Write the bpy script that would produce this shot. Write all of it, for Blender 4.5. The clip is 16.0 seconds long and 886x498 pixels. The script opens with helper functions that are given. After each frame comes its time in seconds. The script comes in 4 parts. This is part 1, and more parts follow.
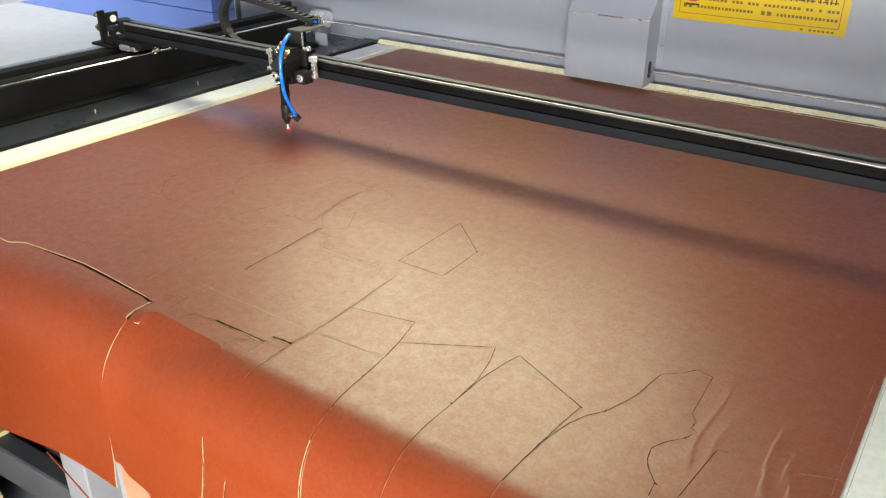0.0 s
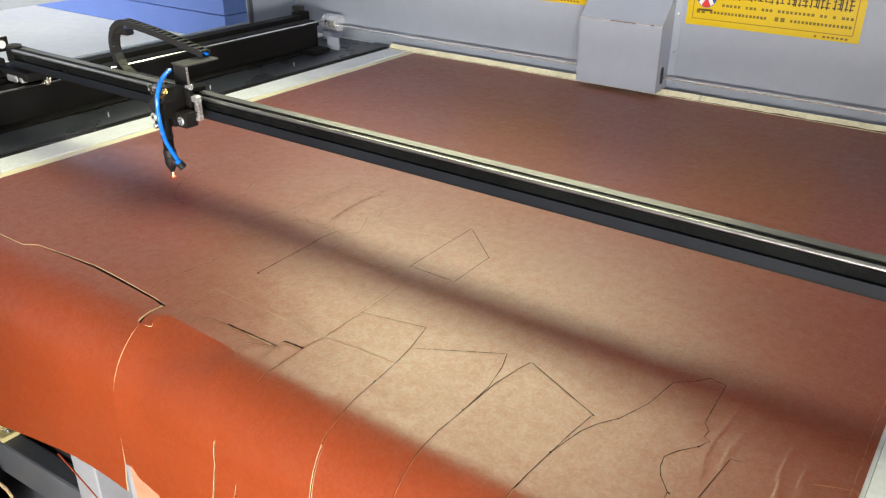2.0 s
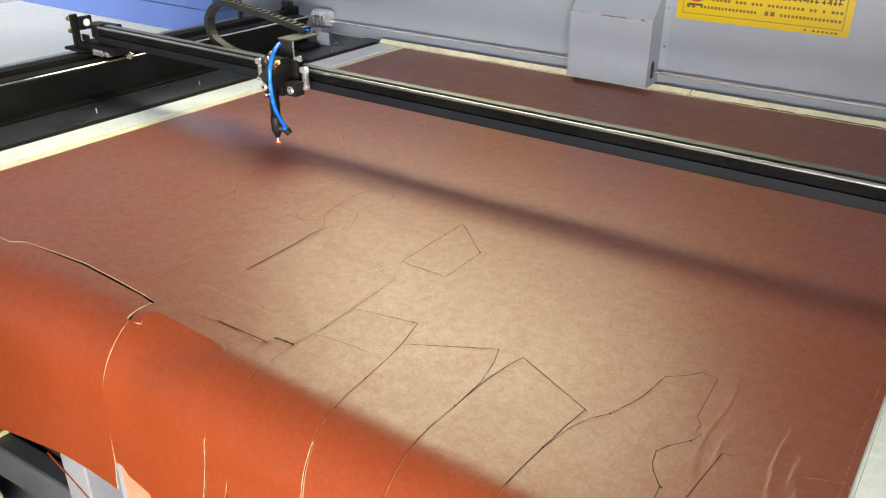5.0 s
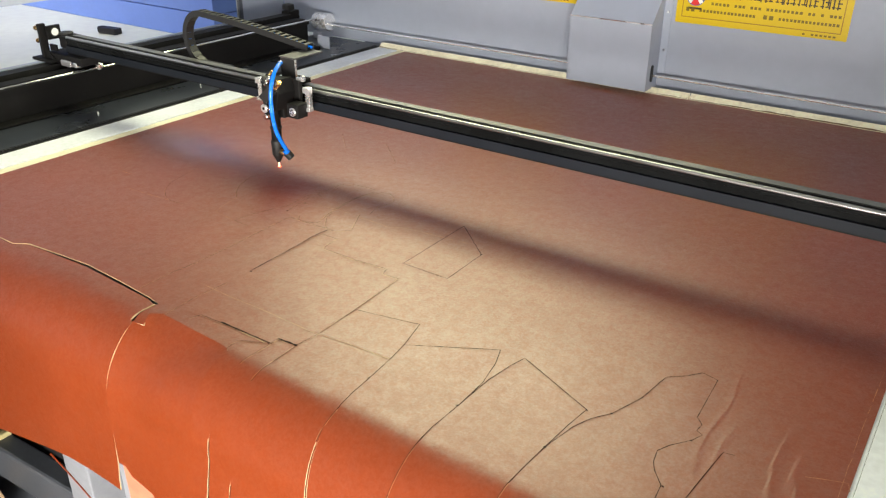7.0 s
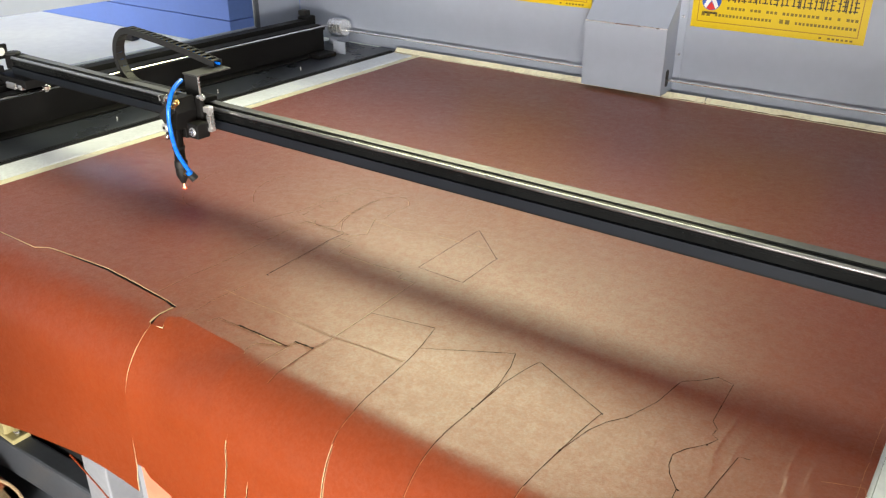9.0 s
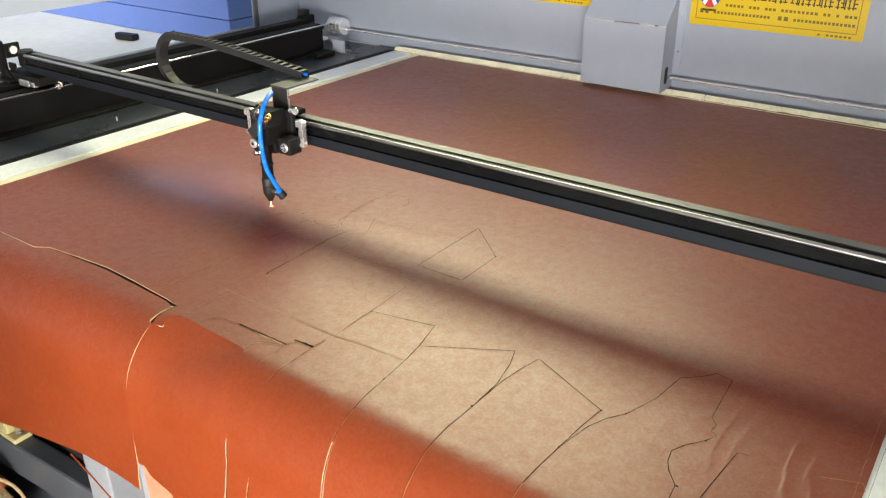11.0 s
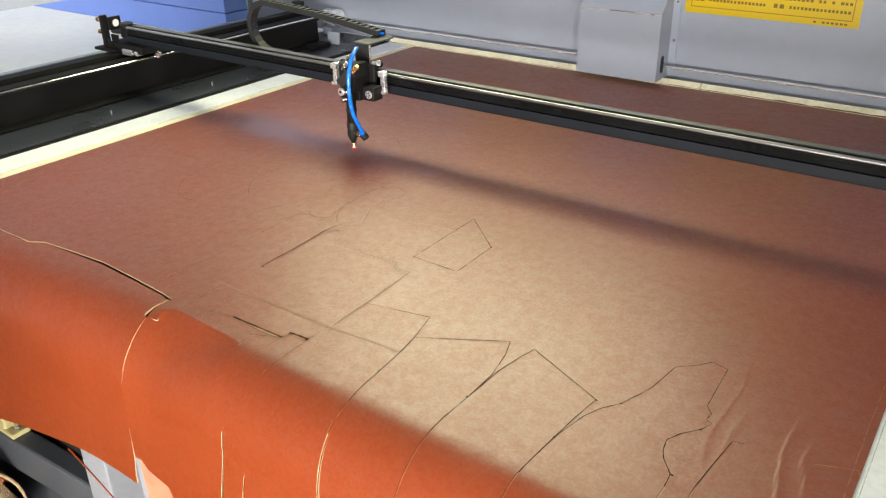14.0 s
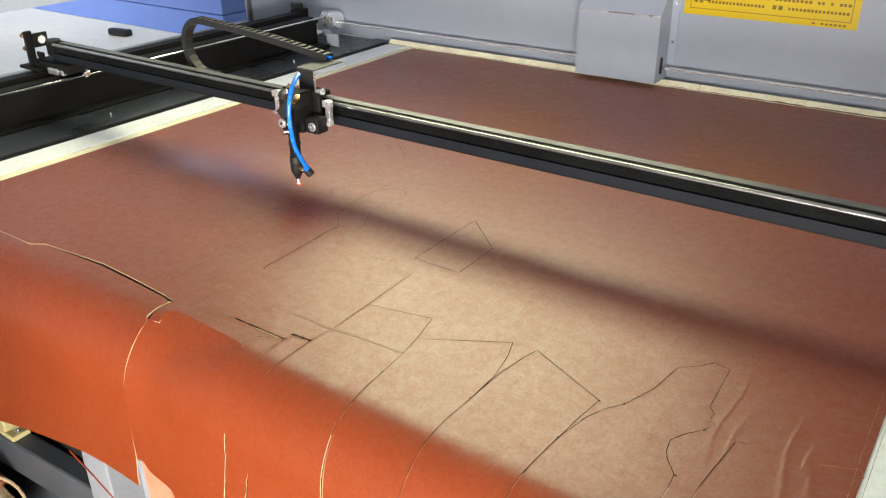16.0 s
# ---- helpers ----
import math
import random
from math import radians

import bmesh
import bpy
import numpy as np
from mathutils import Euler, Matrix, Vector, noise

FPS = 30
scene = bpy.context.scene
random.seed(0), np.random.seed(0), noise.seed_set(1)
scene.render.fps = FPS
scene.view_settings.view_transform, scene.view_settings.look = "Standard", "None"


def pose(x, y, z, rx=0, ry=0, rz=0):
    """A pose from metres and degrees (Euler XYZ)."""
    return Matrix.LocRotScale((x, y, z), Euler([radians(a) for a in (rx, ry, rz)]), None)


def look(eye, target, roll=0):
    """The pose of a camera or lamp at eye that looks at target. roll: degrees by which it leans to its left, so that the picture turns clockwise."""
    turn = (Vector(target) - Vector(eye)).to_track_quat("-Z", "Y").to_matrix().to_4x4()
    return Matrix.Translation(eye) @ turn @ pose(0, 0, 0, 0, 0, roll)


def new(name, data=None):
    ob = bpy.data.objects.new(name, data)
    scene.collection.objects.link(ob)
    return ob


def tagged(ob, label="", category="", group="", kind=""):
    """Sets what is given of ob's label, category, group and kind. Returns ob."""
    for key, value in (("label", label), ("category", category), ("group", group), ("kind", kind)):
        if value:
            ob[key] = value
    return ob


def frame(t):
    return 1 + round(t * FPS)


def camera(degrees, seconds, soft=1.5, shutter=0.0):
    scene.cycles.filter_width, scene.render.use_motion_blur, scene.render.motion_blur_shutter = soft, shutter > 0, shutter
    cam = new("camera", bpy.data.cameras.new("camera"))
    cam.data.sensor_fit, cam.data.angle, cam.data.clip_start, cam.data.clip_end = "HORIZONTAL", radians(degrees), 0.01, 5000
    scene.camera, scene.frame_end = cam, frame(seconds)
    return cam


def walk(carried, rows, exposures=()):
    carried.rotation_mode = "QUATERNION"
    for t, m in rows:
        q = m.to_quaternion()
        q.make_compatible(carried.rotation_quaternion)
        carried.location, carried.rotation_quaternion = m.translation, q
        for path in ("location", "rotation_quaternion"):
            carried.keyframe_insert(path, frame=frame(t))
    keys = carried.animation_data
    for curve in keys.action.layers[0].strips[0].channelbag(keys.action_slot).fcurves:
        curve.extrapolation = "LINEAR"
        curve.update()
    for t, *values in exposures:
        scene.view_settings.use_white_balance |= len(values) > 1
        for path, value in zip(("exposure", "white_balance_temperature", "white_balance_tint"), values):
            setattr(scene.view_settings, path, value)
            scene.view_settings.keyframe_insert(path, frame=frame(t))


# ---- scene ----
cam = camera(56.8, 16.0, 1.25)

PATH = [
    (0, (1.621, -0.951, 1.404), (0.601, 0.518, 0.509), 0.2),
    (0.5, (1.619, -0.955, 1.405), (0.598, 0.514, 0.51), 0.3),
    (1, (1.618, -0.955, 1.404), (0.59, 0.51, 0.511), 0.3),
    (1.5, (1.616, -0.954, 1.407), (0.581, 0.508, 0.517), 0.3),
    (2, (1.616, -0.952, 1.406), (0.576, 0.508, 0.519), 0.3),
    (2.5, (1.618, -0.952, 1.407), (0.578, 0.509, 0.522), 0.3),
    (3, (1.615, -0.951, 1.406), (0.58, 0.511, 0.516), 0.5),
    (3.5, (1.613, -0.949, 1.402), (0.581, 0.511, 0.505), 0.4),
    (4, (1.614, -0.947, 1.402), (0.587, 0.513, 0.501), 0.3),
    (6.5, (1.614, -0.955, 1.405), (0.599, 0.523, 0.519), 0.5),
    (7, (1.615, -0.958, 1.404), (0.595, 0.516, 0.516), 0.4),
    (7.5, (1.615, -0.964, 1.404), (0.59, 0.508, 0.518), 0.4),
    (8, (1.616, -0.967, 1.407), (0.579, 0.499, 0.527), 0.3),
    (8.5, (1.617, -0.966, 1.408), (0.568, 0.494, 0.531), 0.1),
    (9, (1.617, -0.964, 1.406), (0.566, 0.494, 0.528), 0.0),
    (11.5, (1.621, -0.965, 1.406), (0.567, 0.489, 0.526), -0.4),
    (12, (1.62, -0.968, 1.408), (0.562, 0.486, 0.532), -0.4),
    (12.5, (1.62, -0.969, 1.406), (0.562, 0.483, 0.527), -0.4),
    (13, (1.62, -0.965, 1.403), (0.569, 0.487, 0.517), -0.5),
    (13.5, (1.622, -0.96, 1.402), (0.573, 0.49, 0.508), -0.7),
    (14, (1.625, -0.959, 1.404), (0.579, 0.49, 0.505), -0.8),
    (14.5, (1.622, -0.959, 1.404), (0.578, 0.491, 0.505), -0.7),
    (15, (1.621, -0.96, 1.403), (0.578, 0.493, 0.509), -0.7),
    (15.5, (1.619, -0.963, 1.404), (0.579, 0.493, 0.511), -0.7),
    (16, (1.62, -0.964, 1.404), (0.579, 0.49, 0.509), -0.8),
]
walk(cam, [(t, look(eye, target, roll)) for t, eye, target, roll in PATH])

# ---- light ----
EXPOSURE = 0.0
world = bpy.data.worlds.new("sky")
world.use_nodes = True
scene.world = world
wn = world.node_tree
sky = wn.nodes.new("ShaderNodeTexSky")
sky.sky_type, sky.sun_disc = "NISHITA", False
sky.sun_elevation, sky.sun_rotation, sky.air_density, sky.dust_density, sky.ozone_density = radians(50), radians(150), 0.35, 5.0, 0.2
wn.links.new(sky.outputs["Color"], wn.nodes["Background"].inputs["Color"])
wn.nodes["Background"].inputs["Strength"].default_value = 0.23
scene.view_settings.exposure = EXPOSURE


def area(name, m, sx, sy, power, color):
    data = bpy.data.lights.new(name, "AREA")
    data.shape, data.size, data.size_y, data.energy, data.color = "RECTANGLE", sx, sy, power, color
    ob = new(name, data)
    ob.matrix_world = m
    return ob


# unseen panel that stands in for the bright source behind the machine
LAMP = (0.44, 1.58, 2.12)
area("rear_light", look((LAMP[0], LAMP[1] - 0.012, LAMP[2] - 0.012), (1.05, -0.10, 0.8)), 2.20, 0.96, 94, (0.97, 0.965, 0.60))
# added area lamp, out of view, that lights the machine from the front
area("added_front_light", look((3.5, -4.8, 0.63), (0.4, 0.0, 0.6)), 4.2, 1.15, 900, (1.0, 0.94, 0.83))


# ---- materials ----
def mat(name, color, rough=0.5, metal=0.0, vary=0.15, scale=12.0, bump=0.0, bump_scale=200.0, fine=0.06, spec=0.5, rough_vary=0.1, coat=0.0, obj_vary=0.0):
    m = bpy.data.materials.new(name)
    m.use_nodes = True
    nt = m.node_tree
    b = nt.nodes["Principled BSDF"]
    b.inputs["Metallic"].default_value = metal
    b.inputs["Specular IOR Level"].default_value = spec
    b.inputs["Coat Weight"].default_value = coat
    tc = nt.nodes.new("ShaderNodeTexCoord")

    def noise_tex(s, detail=4.0):
        n = nt.nodes.new("ShaderNodeTexNoise")
        n.inputs["Scale"].default_value, n.inputs["Detail"].default_value = s, detail
        nt.links.new(tc.outputs["Object"], n.inputs["Vector"])
        return n.outputs["Fac"]

    def ramp(fac, lo, hi):
        r = nt.nodes.new("ShaderNodeMapRange")
        r.inputs["From Min"].default_value, r.inputs["From Max"].default_value = 0.3, 0.7
        r.inputs["To Min"].default_value, r.inputs["To Max"].default_value = lo, hi
        nt.links.new(fac, r.inputs["Value"])
        return r.outputs["Result"]

    def times(a, bb):
        n = nt.nodes.new("ShaderNodeMath")
        n.operation = "MULTIPLY"
        nt.links.new(a, n.inputs[0])
        nt.links.new(bb, n.inputs[1])
        return n.outputs[0]
    big = noise_tex(scale)
    small = noise_tex(scale * 14)
    v = times(ramp(big, 1 - vary, 1 + vary), ramp(small, 1 - fine, 1 + fine))
    if obj_vary:
        info = nt.nodes.new("ShaderNodeObjectInfo")
        r = nt.nodes.new("ShaderNodeMapRange")
        r.inputs["To Min"].default_value, r.inputs["To Max"].default_value = 1 - obj_vary, 1 + obj_vary
        nt.links.new(info.outputs["Random"], r.inputs["Value"])
        v = times(v, r.outputs["Result"])
    mul = nt.nodes.new("ShaderNodeVectorMath")
    mul.operation = "SCALE"
    mul.inputs[0].default_value = color
    nt.links.new(v, mul.inputs["Scale"])
    nt.links.new(mul.outputs["Vector"], b.inputs["Base Color"])
    nt.links.new(ramp(big, max(0.02, rough - rough_vary), min(1, rough + rough_vary)), b.inputs["Roughness"])
    if bump:
        bp = nt.nodes.new("ShaderNodeBump")
        bp.inputs["Strength"].default_value, bp.inputs["Distance"].default_value = bump, 0.001
        nt.links.new(noise_tex(bump_scale, 3.0), bp.inputs["Height"])
        nt.links.new(bp.outputs["Normal"], b.inputs["Normal"])
    return m


def glow(name, color, strength):
    m = bpy.data.materials.new(name)
    m.use_nodes = True
    b = m.node_tree.nodes["Principled BSDF"]
    b.inputs["Base Color"].default_value = (*color, 1)
    b.inputs["Emission Color"].default_value, b.inputs["Emission Strength"].default_value = (*color, 1), strength
    return m


LEATHER = mat("orange_leather", (0.232, 0.036, 0.0050), 0.50, 0, 0.035, 9, 0.18, 700, 0.05, 0.20, 0.05)
nt = LEATHER.node_tree
bsdf = nt.nodes["Principled BSDF"]
bsdf.inputs["Coat Weight"].default_value, bsdf.inputs["Coat IOR"].default_value = 0.85, 1.55
# mottled finish: soft patches with a fine grain
tc = nt.nodes.new("ShaderNodeTexCoord")
mp = nt.nodes.new("ShaderNodeMapping")
mp.inputs["Scale"].default_value = (46, 54, 48)
nz = nt.nodes.new("ShaderNodeTexNoise")
nz.inputs["Scale"].default_value, nz.inputs["Detail"].default_value, nz.inputs["Roughness"].default_value = 1.0, 9.0, 0.72
nt.links.new(tc.outputs["Object"], mp.inputs["Vector"])
nt.links.new(mp.outputs["Vector"], nz.inputs["Vector"])
mr = nt.nodes.new("ShaderNodeMapRange")
mr.inputs["From Min"].default_value, mr.inputs["From Max"].default_value = 0.42, 0.59
mr.inputs["To Min"].default_value, mr.inputs["To Max"].default_value = 0.50, 0.33
grain = nt.nodes.new("ShaderNodeTexNoise")
grain.inputs["Scale"].default_value, grain.inputs["Detail"].default_value = 480.0, 3.0
nt.links.new(tc.outputs["Object"], grain.inputs["Vector"])
blend = nt.nodes.new("ShaderNodeMix")
blend.inputs["Factor"].default_value = 0.62
nt.links.new(nz.outputs["Fac"], blend.inputs["A"])
nt.links.new(grain.outputs["Fac"], blend.inputs["B"])
nt.links.new(blend.outputs["Result"], mr.inputs["Value"])
nt.links.new(mr.outputs["Result"], bsdf.inputs["Coat Roughness"])
# the finish is rubbed thin in flecks
fleck = nt.nodes.new("ShaderNodeTexNoise")
fleck.inputs["Scale"].default_value, fleck.inputs["Detail"].default_value, fleck.inputs["Roughness"].default_value = 220.0, 5.0, 0.75
nt.links.new(tc.outputs["Object"], fleck.inputs["Vector"])
worn = nt.nodes.new("ShaderNodeMapRange")
worn.inputs["From Min"].default_value, worn.inputs["From Max"].default_value = 0.42, 0.58
worn.inputs["To Min"].default_value, worn.inputs["To Max"].default_value = 0.58, 1.0
streak_map = nt.nodes.new("ShaderNodeMapping")
streak_map.inputs["Scale"].default_value = (70, 62, 66)
streak = nt.nodes.new("ShaderNodeTexNoise")
streak.inputs["Scale"].default_value, streak.inputs["Detail"].default_value, streak.inputs["Roughness"].default_value = 1.0, 5.0, 0.65
nt.links.new(tc.outputs["Object"], streak_map.inputs["Vector"])
nt.links.new(streak_map.outputs["Vector"], streak.inputs["Vector"])
both = nt.nodes.new("ShaderNodeMix")
both.inputs["Factor"].default_value = 0.38
nt.links.new(fleck.outputs["Fac"], both.inputs["A"])
nt.links.new(streak.outputs["Fac"], both.inputs["B"])
nt.links.new(both.outputs["Result"], worn.inputs["Value"])
nt.links.new(worn.outputs["Result"], bsdf.inputs["Coat Weight"])
soft = nt.nodes.new("ShaderNodeTexNoise")
soft.inputs["Scale"].default_value, soft.inputs["Detail"].default_value = 26.0, 3.0
nt.links.new(tc.outputs["Object"], soft.inputs["Vector"])
dent = nt.nodes.new("ShaderNodeBump")
dent.inputs["Strength"].default_value, dent.inputs["Distance"].default_value = 0.5, 0.0016
nt.links.new(soft.outputs["Fac"], dent.inputs["Height"])
fine_bump = next(n for n in nt.nodes if n.type == "BUMP" and n != dent)
nt.links.new(dent.outputs["Normal"], fine_bump.inputs["Normal"])
nt.links.new(fine_bump.outputs["Normal"], bsdf.inputs["Coat Normal"])
SCRATCH = mat("pale_scratch", (0.46, 0.20, 0.10), 0.7, 0, 0.3, 60)
EMBOSS = mat("embossed_line", (0.26, 0.060, 0.016), 0.75, 0, 0.3, 60, 0, 100, 0.06, 0.2, 0.1, 0.78)
SCORCH = mat("scorched_brown", (0.16, 0.10, 0.045), 0.8, 0, 0.4, 40, 0, 100, 0.2, 0.2)
SCORE = mat("scored_line", (0.11, 0.030, 0.012), 0.8, 0, 0.3, 60, 0, 100, 0.06, 0.1, 0.1, 0.28)
# light on the lip of a cut, put into this pale colour
LITEDGE = mat("painted_lit_edge", (0.40, 0.15, 0.065), 0.7, 0, 0.3, 60, 0, 100, 0.06, 0.2, 0.1, 0.9)
for line in (EMBOSS, SCORE, LITEDGE):
    inputs = line.node_tree.nodes["Principled BSDF"].inputs
    inputs["Coat Roughness"].default_value, inputs["Coat IOR"].default_value = 0.5, 1.6
FRINGE = mat("raw_leather_edge", (0.62, 0.45, 0.27), 0.8, 0, 0.2, 60)
BURNT = mat("burnt_cut", (0.016, 0.010, 0.007), 0.9, 0, 0.3, 80, 0, 100, 0.06, 0.03)
GREY = mat("grey_painted_steel", (0.36, 0.40, 0.50), 0.42, 0, 0.05, 3, 0.10, 300, 0.02, 0.5)
BLACK = mat("black_anodised", (0.0095, 0.0092, 0.0096), 0.55, 0, 0.25, 10, 0.05, 300, 0.08, 0.12)
BEAMBLACK = mat("gloss_black_anodised", (0.006, 0.0065, 0.007), 0.3, 0, 0.2, 12, 0.04, 300, 0.08, 0.06)
CHAIN = mat("dark_grey_nylon", (0.013, 0.0132, 0.0148), 0.5, 0, 0.2, 20, 0.1, 500, 0.06, 0.3)
MATT = mat("matt_black_plastic", (0.017, 0.017, 0.018), 0.55, 0, 0.2, 20, 0.1, 500, 0.06, 0.3)
FLANGE = mat("dark_grey_anodised", (0.009, 0.0115, 0.0165), 0.5, 0.0, 0.12, 6, 0.05, 300, 0.06, 0.2)
STEEL = mat("polished_steel", (0.72, 0.72, 0.72), 0.14, 1.0, 0.08, 15, 0, 100, 0.04, 0.5, 0.05)
RODSTEEL = mat("dull_steel_rod", (0.40, 0.40, 0.41), 0.34, 1.0, 0.08, 15, 0, 100, 0.04, 0.5, 0.05)
SHELF = mat("dull_grey_sheet", (0.050, 0.050, 0.052), 0.5, 0.0, 0.15, 8, 0.05, 300)
TOPSTRIP = mat("grey_anodised_edge", (0.13, 0.13, 0.13), 0.42, 0.5, 0.15, 8, 0.05, 300)
SHAFT = mat("ground_steel_shaft", (0.95, 0.96, 0.98), 0.22, 0.75, 0.02, 12, 0, 100, 0.05, 0.5, 0.06)
ALU = mat("milled_aluminium", (0.82, 0.82, 0.84), 0.30, 0.85, 0.1, 30, 0.1, 600, 0.05)
BRASS = mat("brass", (0.70, 0.47, 0.20), 0.25, 1.0, 0.15, 60)
STRIP = mat("worn_white_strip", (0.84, 0.88, 0.95), 0.5, 0, 0.10, 8, 0.2, 150, 0.06)
CREAMBAND = mat("cream_strip", (0.88, 0.83, 0.62), 0.6, 0, 0.12, 9, 0.2, 150, 0.06)
YELLOWED = mat("scorched_cream_strip", (0.95, 0.90, 0.68), 0.6, 0, 0.18, 10, 0.2, 150, 0.12)
DECK = mat("charcoal_deck", (0.032, 0.037, 0.049), 0.32, 0.0, 0.15, 5, 0.08, 250)
CONCRETE = mat("pale_floor", (0.74, 0.80, 0.68), 0.5, 0, 0.07, 0.8, 0.1, 60, 0.04)
SLAB = mat("dark_floor", (0.10, 0.105, 0.115), 0.55, 0, 0.2, 1.5, 0.15, 80)
BLUE = mat("blue_paint", (0.16, 0.27, 0.70), 0.5, 0, 0.05, 2, 0.05, 100, 0.02)
WALLM = mat("hall_plaster", (0.25, 0.25, 0.25), 0.8, 0, 0.08, 1.5, 0.2, 60)
YELLOW = mat("yellow_vinyl", (0.68, 0.49, 0.012), 0.35, 0, 0.04, 8, 0, 100, 0.02)
INK = mat("dark_print", (0.06, 0.045, 0.02), 0.5, 0, 0.1, 40)
BROWNINK = mat("brown_print", (0.36, 0.20, 0.02), 0.5, 0, 0.1, 40)
SMALLINK = mat("thin_print", (0.20, 0.14, 0.015), 0.5, 0, 0.1, 40)
RED = mat("red_print", (0.62, 0.03, 0.03), 0.4)
BLUEINK = mat("blue_print", (0.03, 0.10, 0.45), 0.4)
WHITE = mat("white_paint", (0.78, 0.78, 0.78), 0.45, 0, 0.06, 6)
HOSE = mat("blue_hose", (0.005, 0.16, 0.80), 0.25, 0, 0.08, 40, 0, 100, 0.03, 0.6)
CREAM = mat("cream_cast_iron", (0.55, 0.48, 0.24), 0.5, 0, 0.2, 30)
PALELEG = mat("light_grey_paint", (0.25, 0.262, 0.30), 0.45, 0, 0.06, 6, 0.05, 200)
SLATE = mat("slate_painted_tube", (0.085, 0.095, 0.115), 0.4, 0, 0.15, 8)
PINK = mat("leather_reverse_side", (0.50, 0.17, 0.10), 0.8, 0, 0.15, 25, 0.2, 300)
SPARK = glow("burning_spark", (1.0, 0.16, 0.06), 1.6)
SPARK_CORE = glow("spark_core", (1.0, 0.66, 0.42), 3.0)


# ---- mesh helpers ----
def part(name, bm, material, parent=None, label="", smooth=False):
    me = bpy.data.meshes.new(name)
    bm.to_mesh(me)
    bm.free()
    me.materials.append(material)
    if smooth:
        for p in me.polygons:
            p.use_smooth = True
        me.set_sharp_from_angle(angle=radians(40))
    ob = new(name, me)
    ob.parent = parent
    if label:
        ob["label"] = label
    return ob


def box(x0, x1, y0, y1, z0, z1, bevel=0.0, bm=None):
    own = bm is None
    bm = bm or bmesh.new()
    made = bmesh.ops.create_cube(bm, size=1.0)["verts"]
    for v in made:
        v.co = Vector((x0 + (v.co.x + 0.5) * (x1 - x0), y0 + (v.co.y + 0.5) * (y1 - y0), z0 + (v.co.z + 0.5) * (z1 - z0)))
    if bevel:
        edges = {e for v in made for e in v.link_edges}
        bmesh.ops.bevel(bm, geom=list(edges), offset=bevel, segments=2, profile=0.5, affect="EDGES")
    return bm


def spun(profile, axis_m, seg=24, bm=None):
    """Turned body: profile of (radius, height) about z, then placed by axis_m."""
    bm = bm or bmesh.new()
    rings = []
    for r, z in profile:
        rings.append([bm.verts.new(axis_m @ Vector((r * math.cos(a), r * math.sin(a), z))) for a in (2 * math.pi * i / seg for i in range(seg))])
    for a, b in zip(rings, rings[1:]):
        for i in range(seg):
            j = (i + 1) % seg
            bm.faces.new((a[i], a[j], b[j], b[i]))
    bm.faces.new(list(reversed(rings[0])))
    bm.faces.new(rings[-1])
    return bm


def rod(p, q, r, seg=16, bm=None, bevel=0.0):
    p, q = Vector(p), Vector(q)
    d = q - p
    m = Matrix.Translation(p) @ d.to_track_quat("Z", "Y").to_matrix().to_4x4()
    n = d.length
    b = min(bevel or r * 0.15, n * 0.3)
    return spun([(r - b, 0), (r, b), (r, n - b), (r - b, n)], m, seg, bm)


def tube(points, r, seg=10, sub=6, bm=None):
    """A round hose through the points, smoothed."""
    pts = [Vector(p) for p in points]
    line = []
    for i in range(len(pts) - 1):
        p0, p1, p2, p3 = pts[max(i - 1, 0)], pts[i], pts[i + 1], pts[min(i + 2, len(pts) - 1)]
        for k in range(sub):
            t = k / sub
            line.append(0.5 * (2 * p1 + (p2 - p0) * t + (2 * p0 - 5 * p1 + 4 * p2 - p3) * t * t + (3 * p1 - p0 - 3 * p2 + p3) * t ** 3))
    line.append(pts[-1])
    bm = bm or bmesh.new()
    rings = []
    side = None
    for i, p in enumerate(line):
        d = (line[min(i + 1, len(line) - 1)] - line[max(i - 1, 0)]).normalized()
        if side is None:
            side = d.orthogonal().normalized()
        side = (side - d * side.dot(d)).normalized()
        up = d.cross(side)
        rings.append([bm.verts.new(p + r * (math.cos(a) * side + math.sin(a) * up)) for a in (2 * math.pi * k / seg for k in range(seg))])
    for a, b in zip(rings, rings[1:]):
        for i in range(seg):
            bm.faces.new((a[i], a[(i + 1) % seg], b[(i + 1) % seg], b[i]))
    bm.faces.new(list(reversed(rings[0])))
    bm.faces.new(rings[-1])
    return bm


def prism(outline, lo, hi, axis="x", bm=None):
    """An outline of two coordinates drawn out along the axis."""
    bm = bm or bmesh.new()

    def put(a, b, c):
        return {"x": (c, a, b), "y": (a, c, b), "z": (a, b, c)}[axis]
    ra = [bm.verts.new(put(a, b, lo)) for a, b in outline]
    rb = [bm.verts.new(put(a, b, hi)) for a, b in outline]
    n = len(outline)
    for i in range(n):
        bm.faces.new((ra[i], ra[(i + 1) % n], rb[(i + 1) % n], rb[i]))
    bm.faces.new(list(reversed(ra)))
    bm.faces.new(rb)
    bmesh.ops.recalc_face_normals(bm, faces=bm.faces[:])
    return bm


def thing(name, label, category, m=None, group="", kind=""):
    ob = new(name)
    ob.empty_display_size = 0.05
    if m is not None:
        ob.matrix_world = m
    return tagged(ob, label, category, group, kind)


TOP = 0.80        # height of the leather
WALL_Y = 1.20     # back wall of the machine


